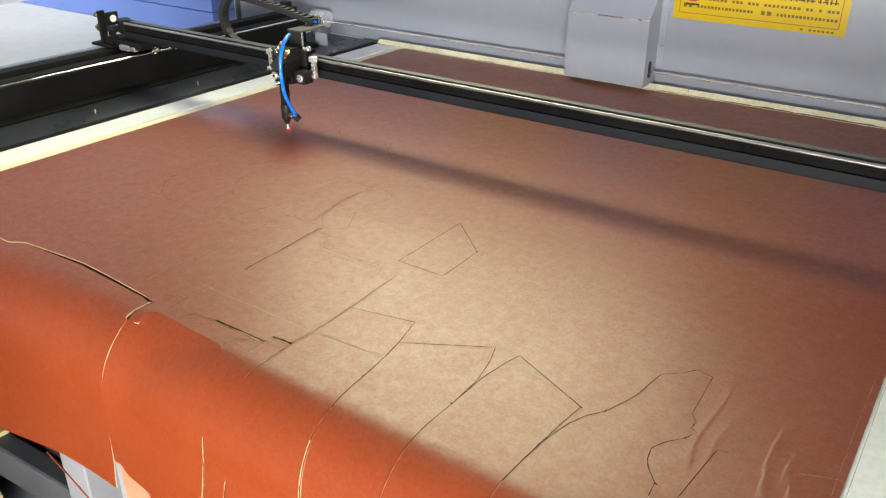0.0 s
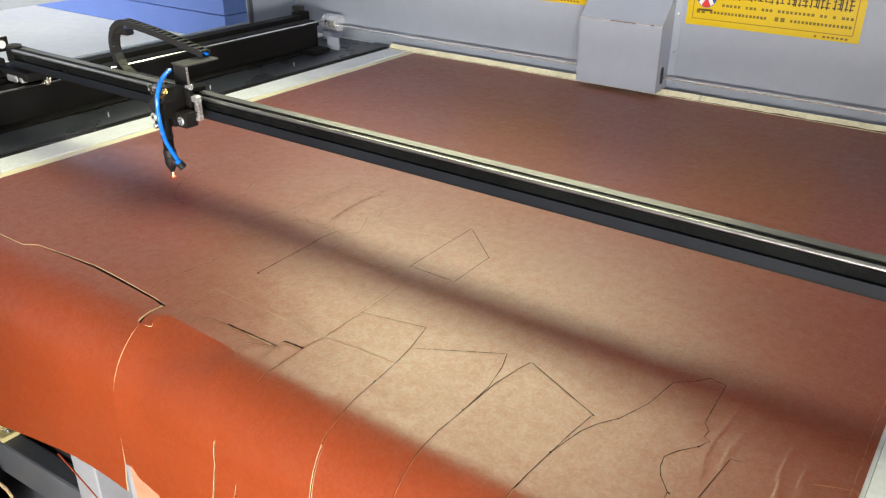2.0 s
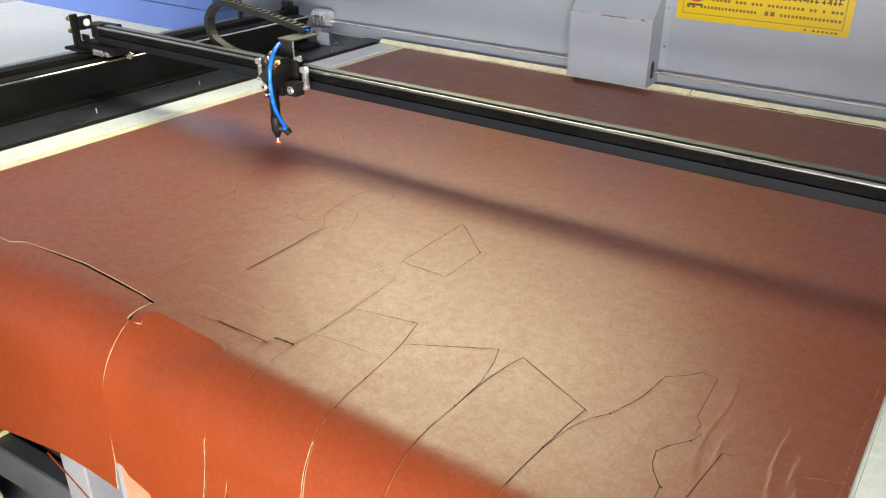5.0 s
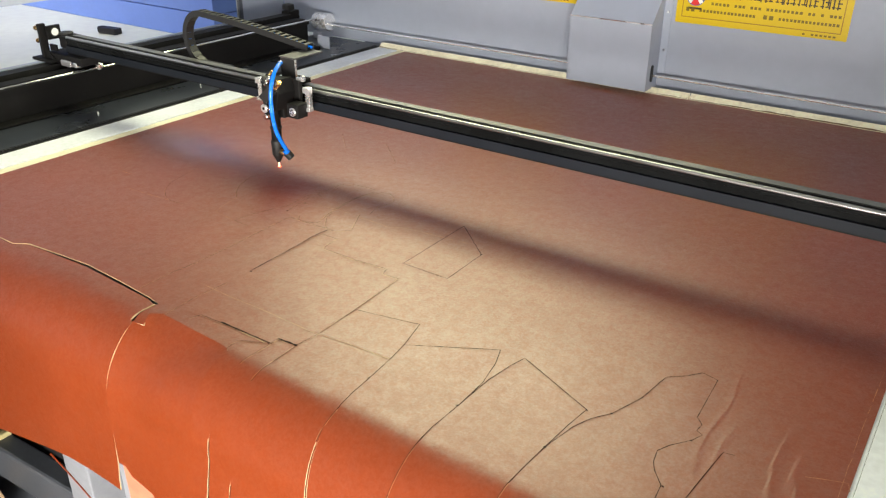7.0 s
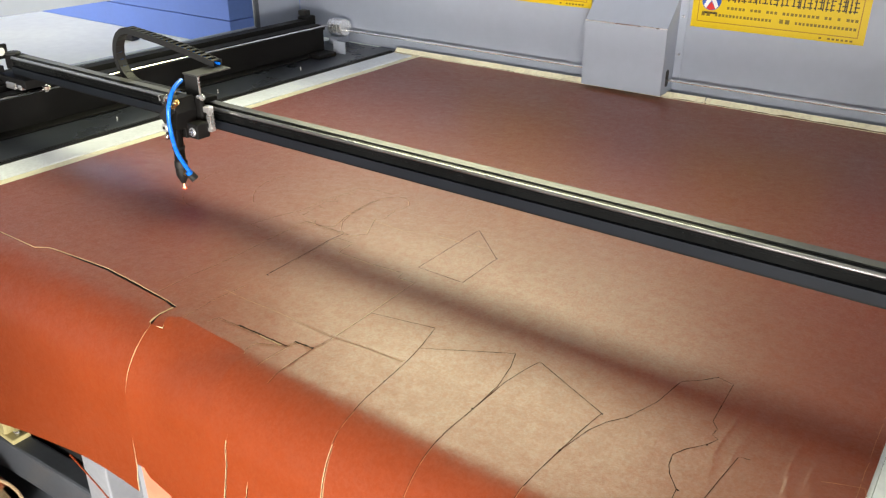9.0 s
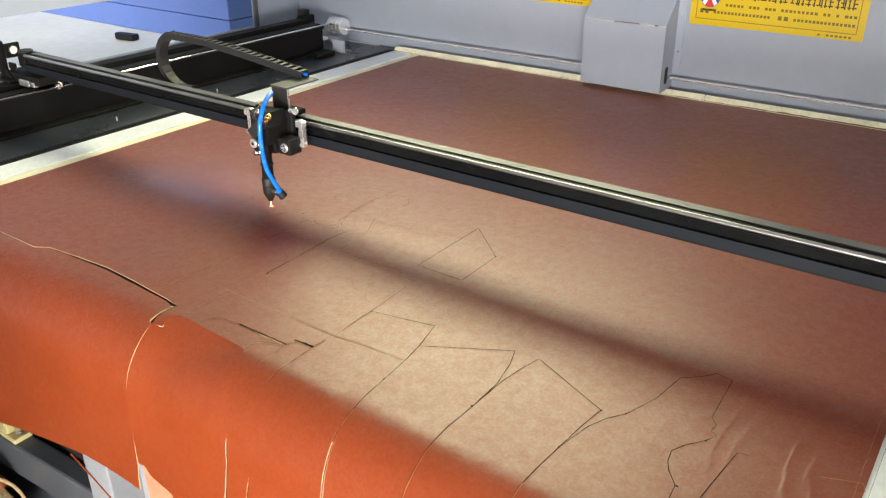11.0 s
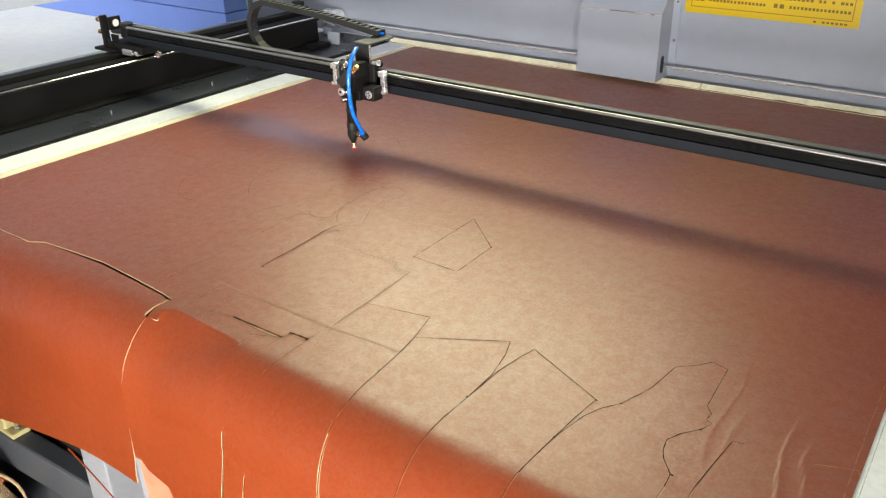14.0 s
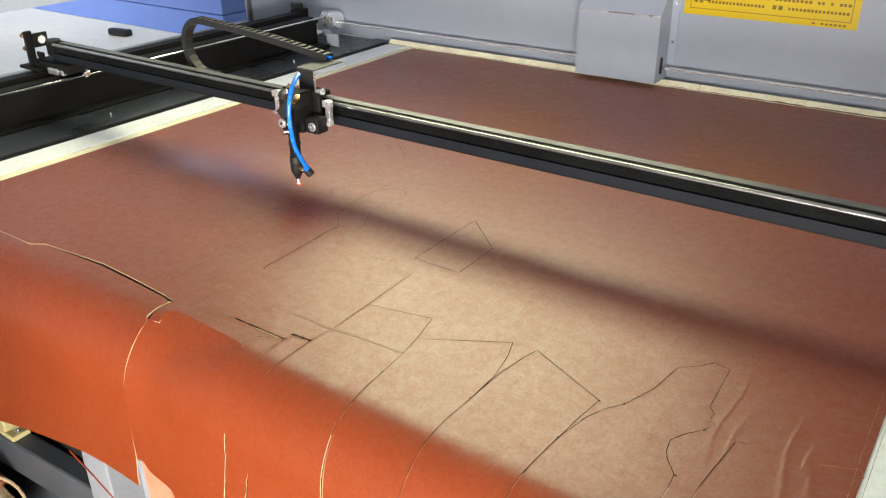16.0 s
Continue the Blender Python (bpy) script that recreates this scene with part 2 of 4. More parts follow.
# ---- the hall ----
def hall():
    tagged(part("floor", box(-2.6, 14, -30, 30, -0.2, 0.0), SLAB), "dark grey workshop floor under the machine", "floor", kind="structure")
    tagged(part("ground", box(-60, -2.602, -60, 60, -0.2, -0.002), CONCRETE), "pale smooth concrete floor in daylight", "floor", kind="structure")
    # the ceiling is out of view, sized to keep sky light off the machine
    tagged(part("ceiling", box(-2.6, 6.2, -6.2, 6.2, 3.4, 3.6), WALLM), "plain unseen ceiling added to hold back the sky", "ceiling", kind="structure")
    tagged(part("wall_east", box(6.0, 6.2, -6.2, 6.0, 0.0, 3.4), WALLM), "plain plaster wall of the workshop", "wall", kind="structure")
    tagged(part("wall_south", box(-2.6, 0.9, -5.8, -5.6, 0.0, 3.4), WALLM), "plain unseen plaster wall beside the added front light", "wall", kind="structure")
    tagged(part("wall_west", box(-2.6, -2.4, -6.2, 6.0, 1.55, 3.39), WALLM), "plain lintel wall above the open side of the bay", "wall", kind="structure")
    tagged(part("lintel_south", box(-2.39, 6.0, -6.2, -6.0, 2.2, 3.39), WALLM), "plain unseen lintel behind the added front light", "wall", kind="structure")
    # unseen blocker added to darken the left end of the hanging leather
    tagged(part("low_wall", box(-0.60, 0.76, -1.38, -1.26, 0.0, 0.85), WALLM), "unseen low block added to shade the leather's front left", "wall", kind="structure")
    tagged(part("wall_north", box(-0.9, 6.2, 6.0, 6.2, 0.0, 3.4), WALLM), "plain plaster wall behind the machine", "wall", kind="structure")
    # panel, housing and wires are added around the unseen rear light
    lamp = thing("stand_in_panel", "unseen panel standing in for the bright source behind the machine", "lamp", look(LAMP, (1.05, -0.10, 0.8)))
    part("housing", box(-1.13, 1.13, -0.53, 0.53, 0.0, 0.05, 0.004), WHITE, lamp)
    for sx in (-0.25, 0.25):
        for sy in (-0.2, 0.2):
            p = lamp.matrix_world.inverted() @ (lamp.matrix_world @ Vector((sx, sy, 0.04)) + Vector((0, 0, 3.4 - (lamp.matrix_world @ Vector((sx, sy, 0.04))).z)))
            part("hanging_wire", rod((sx, sy, 0.04), p, 0.002, 6), STEEL, lamp)
    cab = thing("blue_cabinet", "long blue painted steel cabinet on the floor", "cabinet", pose(-3.53, 3.34, 0))
    part("plinth", box(-6.0, 0, 0, 0.9, 0.0, 0.196, 0.004), BLUE, cab)
    part("body", box(-6.0, 0, 0, 0.9, 0.202, 2.0, 0.006), BLUE, cab)
    tab = thing("floor_block", "small black rubber block lying on the floor", "block", pose(-4.45, 3.04, 0, 0, 0, 8))
    part("pad", box(-0.09, 0.09, -0.04, 0.04, 0.0, 0.05, 0.01), MATT, tab)
    part("rounded_end", spun([(0.03, 0), (0.038, 0.008), (0.038, 0.042), (0.03, 0.05)], pose(-0.09, 0, 0), 16), MATT, tab)


# ---- machine body ----
def machine():
    wall = tagged(part("back_wall", box(-0.578, 1.878, WALL_Y, WALL_Y + 0.02, 0.7990, 1.46), GREY), "grey painted steel rear panel of the laser machine", "panel", kind="structure")
    tagged(part("side_wall_right", box(1.88, 1.90, -0.46, WALL_Y, 0.10, 1.60), GREY), "grey steel side panel of the laser machine", "panel", kind="structure")
    tagged(part("rear_hood", prism([(WALL_Y - 0.002, 1.44), (0.93, 1.495), (0.93, 1.510), (WALL_Y + 0.02, 1.46)], -0.62, 1.87), GREY), "grey steel hood lip over the rear panel", "hood", kind="structure")
    # added box, never in view: blocks the rear light from the back right
    tagged(part("hood_box", box(1.06, 1.87, 0.925, WALL_Y + 0.02, 1.512, 1.88), GREY), "unseen grey box added on the hood to shade the rear right", "hood", kind="structure")
    # side panel with its long opening
    bm = box(-0.60, -0.58, -0.45, WALL_Y, 1.014, 1.46)
    box(-0.60, -0.58, 0.995, WALL_Y, 0.30, 1.0135, 0, bm)
    box(-0.60, -0.58, -0.45, 0.9945, 0.30, 0.855, 0, bm)
    side = tagged(part("side_wall", bm, GREY), "grey steel side panel with a long pass-through opening", "panel", kind="structure")
    part("opening_trim", box(-0.585, -0.574, 0.985, 1.002, 0.85, 1.012, 0.003), SLATE, side)
    bed = thing("machine_bed", "dark steel bed under the leather, with side decks", "bed", kind="structure")
    part("tabletop", box(-0.30, 1.80, -0.36, 1.19, 0.70, 0.792), DECK, bed)
    part("side_deck", box(-0.42, -0.128, -0.36, 1.19, 0.7925, 0.798), DECK, bed, "charcoal side deck sheet")
    part("cabinet_body", box(-0.56, 1.87, -0.10, 1.19, 0.10, 0.699, 0.01), GREY, bed)
    for x in (-0.4, 1.9):
        for y in (0.05, 1.05):
            part("foot", box(x - 0.05, x + 0.05, y - 0.05, y + 0.05, 0.0, 0.10, 0.004), MATT, bed)
    for y in (0.16, 0.478, 0.80):
        part("deck_screw", rod((-0.19, y, 0.798), (-0.19, y, 0.8090), 0.0017, 8), WHITE, bed)
    part("rail_end_plate", box(-0.272, -0.222, 1.036, 1.042, 0.7985, 0.838, 0.001), GREY, bed, "light grey end plate")
    part("foot_plate", box(-0.285, -0.235, 0.93, 1.01, 0.798, 0.812, 0.003), BLACK, bed)
    # light border strips
    for x0, x1, xi0, xi1, inner in ((-0.107, -0.031, -0.0305, 0.012, CREAMBAND), (1.5975, 1.74, 1.584, 1.597, STRIP)):
        st = thing("border_strip", "worn white border strip along the bed", "strip", group="border strips")
        part("outer_band", box(x0, x1, -0.36, 1.149, 0.7925, 0.801, 0.001), STRIP, st)
        part("inner_band", box(xi0, xi1, -0.36, 1.149, 0.7925, 0.7980, 0.001), inner, st, "pale inner edge")
    for x0, x1 in ((-0.107, 0.9385), (0.9415, 1.74)):
        rs = tagged(part("rear_strip", prism([(1.150, 0.7925), (1.167, 0.7925), (1.167, 0.8140), (1.152, 0.8005)], x0, x1), YELLOWED), "cream strip scorched brown below the rear panel", "strip", group="rear strips")
        # scorching along its front edge, worst at the joint
        bm = bmesh.new()
        prev = None
        n = int((x1 - x0) / 0.004)
        for i in range(n + 1):
            x = x0 + 0.002 + (x1 - x0 - 0.004) * i / n
            deep = 0.0015 + 0.005 * max(0.0, noise.noise(Vector((x * 14, 3.1, 0)))) + 0.012 * math.exp(-((x - 0.94) / 0.004) ** 2)
            deep += (0.004 + 0.004 * noise.noise(Vector((x * 30, 0, 0)))) * min(1.0, max(0.0, (x - 0.95) / 0.2))
            pair = [bm.verts.new((x, y - 0.0006, 0.8011 + 0.900 * (y - 1.152))) for y in (1.1525, 1.1525 + 0.42 * deep)]
            if prev:
                bm.faces.new((prev[0], pair[0], pair[1], prev[1]))
            prev = pair
        part("scorch_mark", bm, SCORCH, rs, "brown scorched edge")
    # toothed rubber strip
    bm = box(-0.127, -0.111, -0.36, 1.16, 0.7925, 0.8015)
    n = 190
    for i in range(n):
        y = -0.355 + i * (1.51 / n)
        bmesh.ops.create_cube(bm, size=1.0, matrix=Matrix.Translation((-0.119, y, 0.803)) @ Matrix.Diagonal((0.012, 0.0042, 0.004, 1)))
    tagged(part("toothed_strip", bm, MATT), "black toothed belt lying beside the white strip", "belt")


def rail(x, sgn, name):
    r = thing(name, "black aluminium linear rail with a polished guide shaft", "rail", pose(x, 0, 0), "side rails")
    o = [(-0.12, 0.80), (-0.012, 0.80), (-0.012, 0.872), (-0.020, 0.876), (-0.020, 0.884), (-0.055, 0.884), (-0.058, 0.878), (-0.080, 0.878), (-0.083, 0.892), (-0.12, 0.892)]
    part("profile", prism([(a * sgn, b) for a, b in o], -0.42, 1.035, "y"), BLACK, r)
    part("guide_shaft", rod((0, -0.42, 0.883), (0, 1.06, 0.883), 0.0030), STEEL, r, "polished steel shaft")
    part("shaft_seat", prism([(-0.012 * sgn, 0.870), (-0.003 * sgn, 0.870), (-0.003 * sgn, 0.878), (-0.012 * sgn, 0.880)], -0.42, 1.035, "y"), BLACK, r)
    part("rail_foot", box(-0.011, 0.028, -0.42, 1.0, 0.7985, 0.8045, 0.001), BLACK, r)
    part("end_block", box(-0.128, -0.092, 1.036, 1.085, 0.798, 0.900, 0.003), BLACK, r)
    part("bearing_cap", box(-0.134, -0.104, 1.045, 1.075, 0.9005, 0.918, 0.003), MATT, r)
    return r


def rear_drive():
    d = thing("drive_shaft", "polished steel drive shaft with a clamping coupling", "shaft", pose(0, 1.165, 0.8445))
    part("shaft", rod((-0.34, 0, 0), (1.85, 0, 0), 0.0030), SHAFT, d, "", True)
    prof = [(0.022, 0), (0.0255, 0.002), (0.0255, 0.016), (0.019, 0.0165), (0.019, 0.020), (0.0255, 0.0205), (0.0255, 0.036), (0.019, 0.0365), (0.019, 0.040), (0.0255, 0.0405), (0.0255, 0.060), (0.019, 0.0605), (0.019, 0.064), (0.0265, 0.0645), (0.0265, 0.083), (0.024, 0.086)]
    part("coupling", spun(prof, pose(-0.392, 0, 0.0085, 0, 90, 0) @ Matrix.Diagonal((1.12, 1.12, 0.72, 1)), 32), SHAFT, d, "silver ribbed coupling")
    part("coupling_screw", rod((-0.366, -0.031, 0.018), (-0.366, -0.027, 0.018), 0.003, 10), BLACK, d)
    part("bearing_plate", box(-0.385, -0.345, -0.030, 0.030, -0.0463, -0.022, 0.002), GREY, d)
    c = thing("drive_cover", "grey sheet steel cover over the drive on the rear panel", "cover", pose(0.713, WALL_Y, 0.81))
    o = [(-0.001, 0.0), (-0.08, 0.0), (-0.08, 0.176), (-0.001, 0.262)]
    part("shell", prism(o, -0.117, 0.117), GREY, c)
    pts = []
    for i in range(16):
        a = 2 * math.pi * i / 16
        pts.append((-0.045 + 0.009 * math.cos(a), 0.042 + 0.009 * math.sin(a) + (0.014 if math.sin(a) > 0 else -0.014)))
    part("shaft_slot", prism(pts, 0.1165, 0.1185), MATT, c, "dark oblong slot")
    # bright strip paints the highlight along the fold of the sheet
    part("fold_line", box(-0.117, 0.117, -0.0812, -0.0795, 0.1745, 0.1775), ALU, c)
    for z in (0.10, 0.20):
        part("flange_screw", rod((0.128, -0.006, z), (0.128, 0.001, z), 0.0035, 10), STEEL, c)
    part("flange", box(0.117, 0.137, -0.003, -0.0005, 0.02, 0.262), GREY, c)


def sign(x, w, z, hgt):
    s = thing("sign_plate", "yellow sticker sign with dark print on the rear panel", "sign", pose(x, WALL_Y - 0.001, z), "rear signs")
    part("sheet", box(0, w, -0.0012, 0.0, 0, hgt), YELLOW, s)
    e = 0.0150
    y0, y1 = -0.0018, -0.001
    for a, b, c, d in ((e, w - e, e, e + 0.0022), (e, w - e, hgt - e - 0.0022, hgt - e), (e, e + 0.0022, e + 0.003, hgt - e - 0.003), (w - e - 0.0022, w - e, e + 0.003, hgt - e - 0.003)):
        part("border_line", box(a, b, y0, y1, c, d), BROWNINK, s)
    # company name, a row of blocks; below it plain bars
    for i in range(12):
        part("print_block", glyph(0.087 + i * 0.0261, 0.0225, 0.0700, 0.038, i), INK, s)
    rnd = random.Random(8)

    def bars(x0, pitch, words, z, hgt):
        for n in words:
            for k in range(n):
                part("print_bar", box(x0 + 0.14 * pitch, x0 + pitch * rnd.uniform(0.72, 0.88), y0, y1, z, z + hgt), SMALLINK, s)
                x0 += pitch
            x0 += pitch
    bars(0.088, 0.0098, (5, 3, 3, 9, 2, 1, 3), 0.0510, 0.0066)
    bars(0.024, 0.0130, (2,), 0.0305, 0.0100)
    bars(0.060, 0.0090, (16,), 0.0315, 0.0066)
    bars(0.220, 0.0140, (2,), 0.0305, 0.0100)
    bars(0.258, 0.0089, (16,), 0.0315, 0.0066)
    bars(0.318, 0.0100, (1, 6), 0.0050, 0.0045)
    # round emblem
    part("emblem", rod((0.048, -0.0018, 0.070), (0.048, -0.001, 0.070), 0.025, 32), BLUEINK, s, "blue round emblem")
    part("emblem_chevron", prism([(0.048, 0.094), (0.029, 0.056), (0.036, 0.050), (0.048, 0.072), (0.060, 0.050), (0.067, 0.056)], -0.0024, -0.0017, "y"), WHITE, s)
    part("emblem_wedge", prism([(0.048, 0.067), (0.036, 0.050), (0.048, 0.0455), (0.060, 0.050)], -0.0027, -0.0017, "y"), RED, s)
    part("print_bar", box(0.030, 0.066, y0, y1, 0.0365, 0.0415), INK, s)
    return s


def glyph(a, w, z, hgt, seed):
    """A block of plain strokes that fills one square of the sign."""
    rnd = random.Random(seed)
    bm = bmesh.new()
    y0, y1 = -0.0018, -0.001
    t = 0.0030
    split = a + w * rnd.uniform(0.3, 0.5)
    for lo, hi, n in ((a, split - 0.0006, rnd.choice((2, 3))), (split + 0.0012, a + w, rnd.choice((3, 4)))):
        for k in range(n):
            zz = z + 0.003 + k * (hgt - t - 0.004) / max(1, n - 1)
            box(lo + rnd.choice((0, 0.001)), hi - rnd.choice((0, 0, 0.002)), y0, y1, zz, zz + t, 0, bm)
        xx = lo + (hi - lo - t) * rnd.uniform(0.2, 0.8)
        box(xx, xx + t, y0 - 0.0001, y1, z + rnd.choice((0, 0.006)), z + hgt - rnd.choice((0, 0.006)), 0, bm)
    if rnd.random() < 0.6:
        box(a + w - t, a + w, y0 - 0.0002, y1, z, z + hgt * rnd.uniform(0.5, 0.95), 0, bm)
    return bm


# ---- gantry, laser head, chain ----
def gantry():
    """Origin below the laser's spot; the beam's front face lies 0.06 behind it."""
    g = thing("gantry", "black aluminium gantry beam with a polished rail", "gantry", pose(0, 0, 0))
    f = 0.06
    part("beam_flange", prism([(f, 0.9188), (f + 0.040, 0.9188), (f + 0.040, 0.9348), (f - 0.001, 0.9348)], -0.375, 1.79), FLANGE, g, "dark grey lower flange")
    part("beam_foot", prism([(f + 0.0005, 0.916), (f + 0.040, 0.916), (f + 0.040, 0.9185), (f + 0.0005, 0.9185)], -0.375, 1.79), BLACK, g)
    part("beam_body", prism([(f + 0.006, 0.935), (f + 0.040, 0.935), (f + 0.040, 0.951), (f + 0.002, 0.951), (f + 0.002, 0.947), (f + 0.006, 0.945)], -0.375, 1.79), BEAMBLACK, g)
    part("guide_rod", rod((-0.375, f + 0.0052, 0.9545), (1.79, f + 0.0052, 0.9545), 0.0038, 16), RODSTEEL, g, "polished steel guide rod", True)
    part("rail_seat", prism([(f + 0.0005, 0.9512), (f + 0.022, 0.9512), (f + 0.022, 0.9550), (f + 0.0090, 0.9535), (f + 0.0085, 0.9522), (f + 0.0005, 0.9522)], -0.375, 1.79), BEAMBLACK, g)
    part("beam_top", prism([(f + 0.0225, 0.9512), (f + 0.041, 0.9512), (f + 0.041, 0.957), (f + 0.0225, 0.957)], -0.375, 1.79), TOPSTRIP, g, "grey metal top edge")
    part("end_plate", box(-0.405, -0.376, f + 0.002, f + 0.05, 0.925, 0.955, 0.003), BLACK, g)
    part("end_ring", rod((-0.405, f + 0.025, 0.955), (-0.405, f + 0.025, 0.962), 0.018, 20), MATT, g)
    for x in (0.70, 0.715):
        part("rail_screw", rod((x, f + 0.0052, 0.955), (x, f + 0.0052, 0.9582), 0.0022, 8), STEEL, g)
    # left carriage on the rail
    part("carriage_plate", box(-0.44, -0.29, f - 0.02, f + 0.09, 0.895, 0.9155, 0.002), BLACK, g)
    for y in (0.030, 0.100):
        part("roller", spun([(0.008, 0), (0.011, 0.002), (0.011, 0.010), (0.008, 0.012)], pose(-0.293, f + y, 0.884), 16), STEEL, g)
        part("roller_bolt", rod((-0.293, f + y, 0.880), (-0.293, f + y, 0.898), 0.004, 10), ALU, g)
    part("carriage_clamp", box(-0.375, -0.332, f - 0.024, f + 0.001, 0.888, 0.904, 0.003), ALU, g, "silver clamp block")
    part("clamp_block", box(-0.328, -0.310, f - 0.022, f + 0.001, 0.890, 0.902, 0.002), ALU, g)
    # mirror mount at the end
    part("mount_foot", box(-0.475, -0.39, f - 0.04, f + 0.03, 0.893, 0.901, 0.002), BLACK, g)
    part("mount_plate", box(-0.444, -0.434, f - 0.030, f - 0.010, 0.901, 0.986, 0.002), BLACK, g)
    part("mount_brace", prism([(-0.434, 0.901), (-0.395, 0.901), (-0.434, 0.925)], f - 0.024, f - 0.018, "y"), BLACK, g)
    part("mirror_holder", box(-0.436, -0.428, f - 0.012, f + 0.026, 0.944, 0.979, 0.002), BLACK, g)
    part("mirror_ring", rod((-0.428, f + 0.008, 0.962), (-0.4265, f + 0.008, 0.962), 0.0125, 24), MATT, g)
    # white disc stands in for the bright floor behind the open ring
    part("mirror_face", rod((-0.4270, f + 0.008, 0.962), (-0.4255, f + 0.008, 0.962), 0.0095, 24), WHITE, g, "white disc in place of the pale floor seen through the ring")
    part("mirror_arm", box(-0.433, -0.405, f - 0.010, f - 0.004, 0.918, 0.934, 0.001), BLACK, g)
    for z in (0.940, 0.972):
        part("adjusting_screw", spun([(0.003, 0), (0.003, 0.008), (0.0055, 0.009), (0.0055, 0.013), (0.004, 0.0135), (0.004, 0.016), (0.006, 0.0165), (0.006, 0.022)], pose(-0.444, f - 0.02, z, 0, -90, 0), 12), BRASS, g, "brass adjusting screw")
    return g


def laser_head():
    """Origin on the leather, below the nozzle."""
    d = thing("laser_head", "black laser cutting head with a blue air hose", "laser head", pose(0, 0, TOP))
    I = Matrix.Identity(4)
    part("lens_tube", spun([(0.0095, 0.052), (0.0105, 0.054), (0.0105, 0.128), (0.0095, 0.13)], I, 24), BLACK, d, smooth=True)
    part("nozzle", spun([(0.0028, 0.0125), (0.0040, 0.013), (0.0115, 0.029), (0.0121, 0.031), (0.0121, 0.044), (0.0108, 0.0445), (0.0108, 0.047), (0.0126, 0.0475), (0.0126, 0.058), (0.0118, 0.060), (0.0096, 0.0605)], I, 24), MATT, d, "black conical nozzle", True)
    part("tube_ring", spun([(0.0108, 0.084), (0.0122, 0.0845), (0.0122, 0.0885), (0.0108, 0.089)], I, 24), MATT, d)
    # mirror block above the tube
    part("mirror_block", prism([(-0.017, 0.128), (0.018, 0.126), (0.026, 0.160), (0.020, 0.186), (-0.017, 0.182)], -0.012, 0.034, "y"), BLACK, d)
    tilted = part("mirror_plate", box(-0.021, 0.021, -0.016, 0.016, -0.003, 0.003, 0.001), MATT, d)
    tilted.matrix_basis = pose(0.006, -0.004, 0.176, 0, 45, 0)
    part("mirror_cheek", prism([(-0.024, 0.150), (-0.008, 0.136), (0.026, 0.168), (0.014, 0.182)], -0.0165, -0.0125, "y"), MATT, d)
    spring = [(0.0024, 0)]
    for k in range(6):
        spring += [(0.0024, 0.002 + k * 0.0022), (0.0042, 0.0028 + k * 0.0022), (0.0042, 0.0036 + k * 0.0022)]
    spring += [(0.0026, 0.0155), (0.0058, 0.016), (0.0058, 0.021), (0.0045, 0.0225), (0.003, 0.0228), (0.003, 0.026)]
    for px, py, pz, mt in ((0.018, -0.014, 0.170, BRASS), (-0.021, 0.010, 0.180, BRASS), (-0.004, -0.016, 0.176, STEEL)):
        part("adjusting_screw", spun(spring, pose(px, py, pz, 0, 45, 0), 14), mt, d, "sprung adjusting screw")
    part("clamp_block", box(0.034, 0.064, 0.0, 0.030, 0.113, 0.142, 0.003), BLACK, d)
    bolt = part("pulley_bolt", rod((0.051, -0.003, 0.127), (0.051, 0.004, 0.127), 0.0085, 20), ALU, d, "bright socket bolt")
    for k in range(5):
        a = 2 * math.pi * k / 5
        part("bolt_recess", rod((0.051 + 0.0047 * math.cos(a), -0.0036, 0.127 + 0.0047 * math.sin(a)), (0.051 + 0.0047 * math.cos(a), -0.0028, 0.127 + 0.0047 * math.sin(a)), 0.0018, 8), BLACK, bolt)
    disc = part("side_bolt", rod((-0.013, -0.017, 0.127), (-0.013, -0.011, 0.127), 0.0085, 20), ALU, d, "bright socket bolt")
    part("bolt_recess", rod((-0.013, -0.0176, 0.127), (-0.013, -0.0168, 0.127), 0.0032, 6), BLACK, disc)
    for px, pz, r in ((-0.010, 0.110, 0.0058), (0.001, 0.1135, 0.0034), (0.001, 0.128, 0.0034)):
        part("side_knob", rod((px, -0.018, pz), (px, -0.010, pz), r, 14), STEEL, d)
    part("knob_bracket", box(-0.018, 0.008, -0.0115, 0.0095, 0.104, 0.130, 0.002), BLACK, d)
    # carriage on the beam, belt clamps
    part("carriage_plate", box(-0.058, 0.038, 0.036, 0.046, 0.120, 0.180, 0.003), BLACK, d)
    part("carriage_block", box(-0.045, 0.012, 0.047, 0.098, 0.160, 0.170, 0.002), BLACK, d)
    part("tube_arm", box(-0.016, 0.016, 0.010, 0.036, 0.105, 0.150, 0.002), BLACK, d)
    for x in (-0.068, 0.065):
        bm = box(x - 0.0055, x + 0.0055, 0.028, 0.038, 0.124, 0.172, 0.0012)
        box(x - 0.009, x + 0.0075, 0.025, 0.037, 0.160, 0.171, 0.001, bm)
        box(x - 0.009, x + 0.0075, 0.025, 0.037, 0.124, 0.131, 0.001, bm)
        part("belt_clamp", bm, ALU, d, "bright aluminium belt clamp")
    part("clamp_screw", rod((0.040, 0.030, 0.186), (0.066, 0.022, 0.190), 0.0035, 10), ALU, d)
    part("screw_cap", rod((0.060, 0.023, 0.190), (0.064, 0.022, 0.1905), 0.006, 12), ALU, d)
    # bracket for the chain
    part("chain_bracket", box(-0.034, 0.006, 0.060, 0.0625, 0.170, 0.2125, 0.0005), MATT, d)
    part("bracket_edge", box(0.0062, 0.0080, 0.0595, 0.063, 0.170, 0.2125), ALU, d, "bare metal edge")
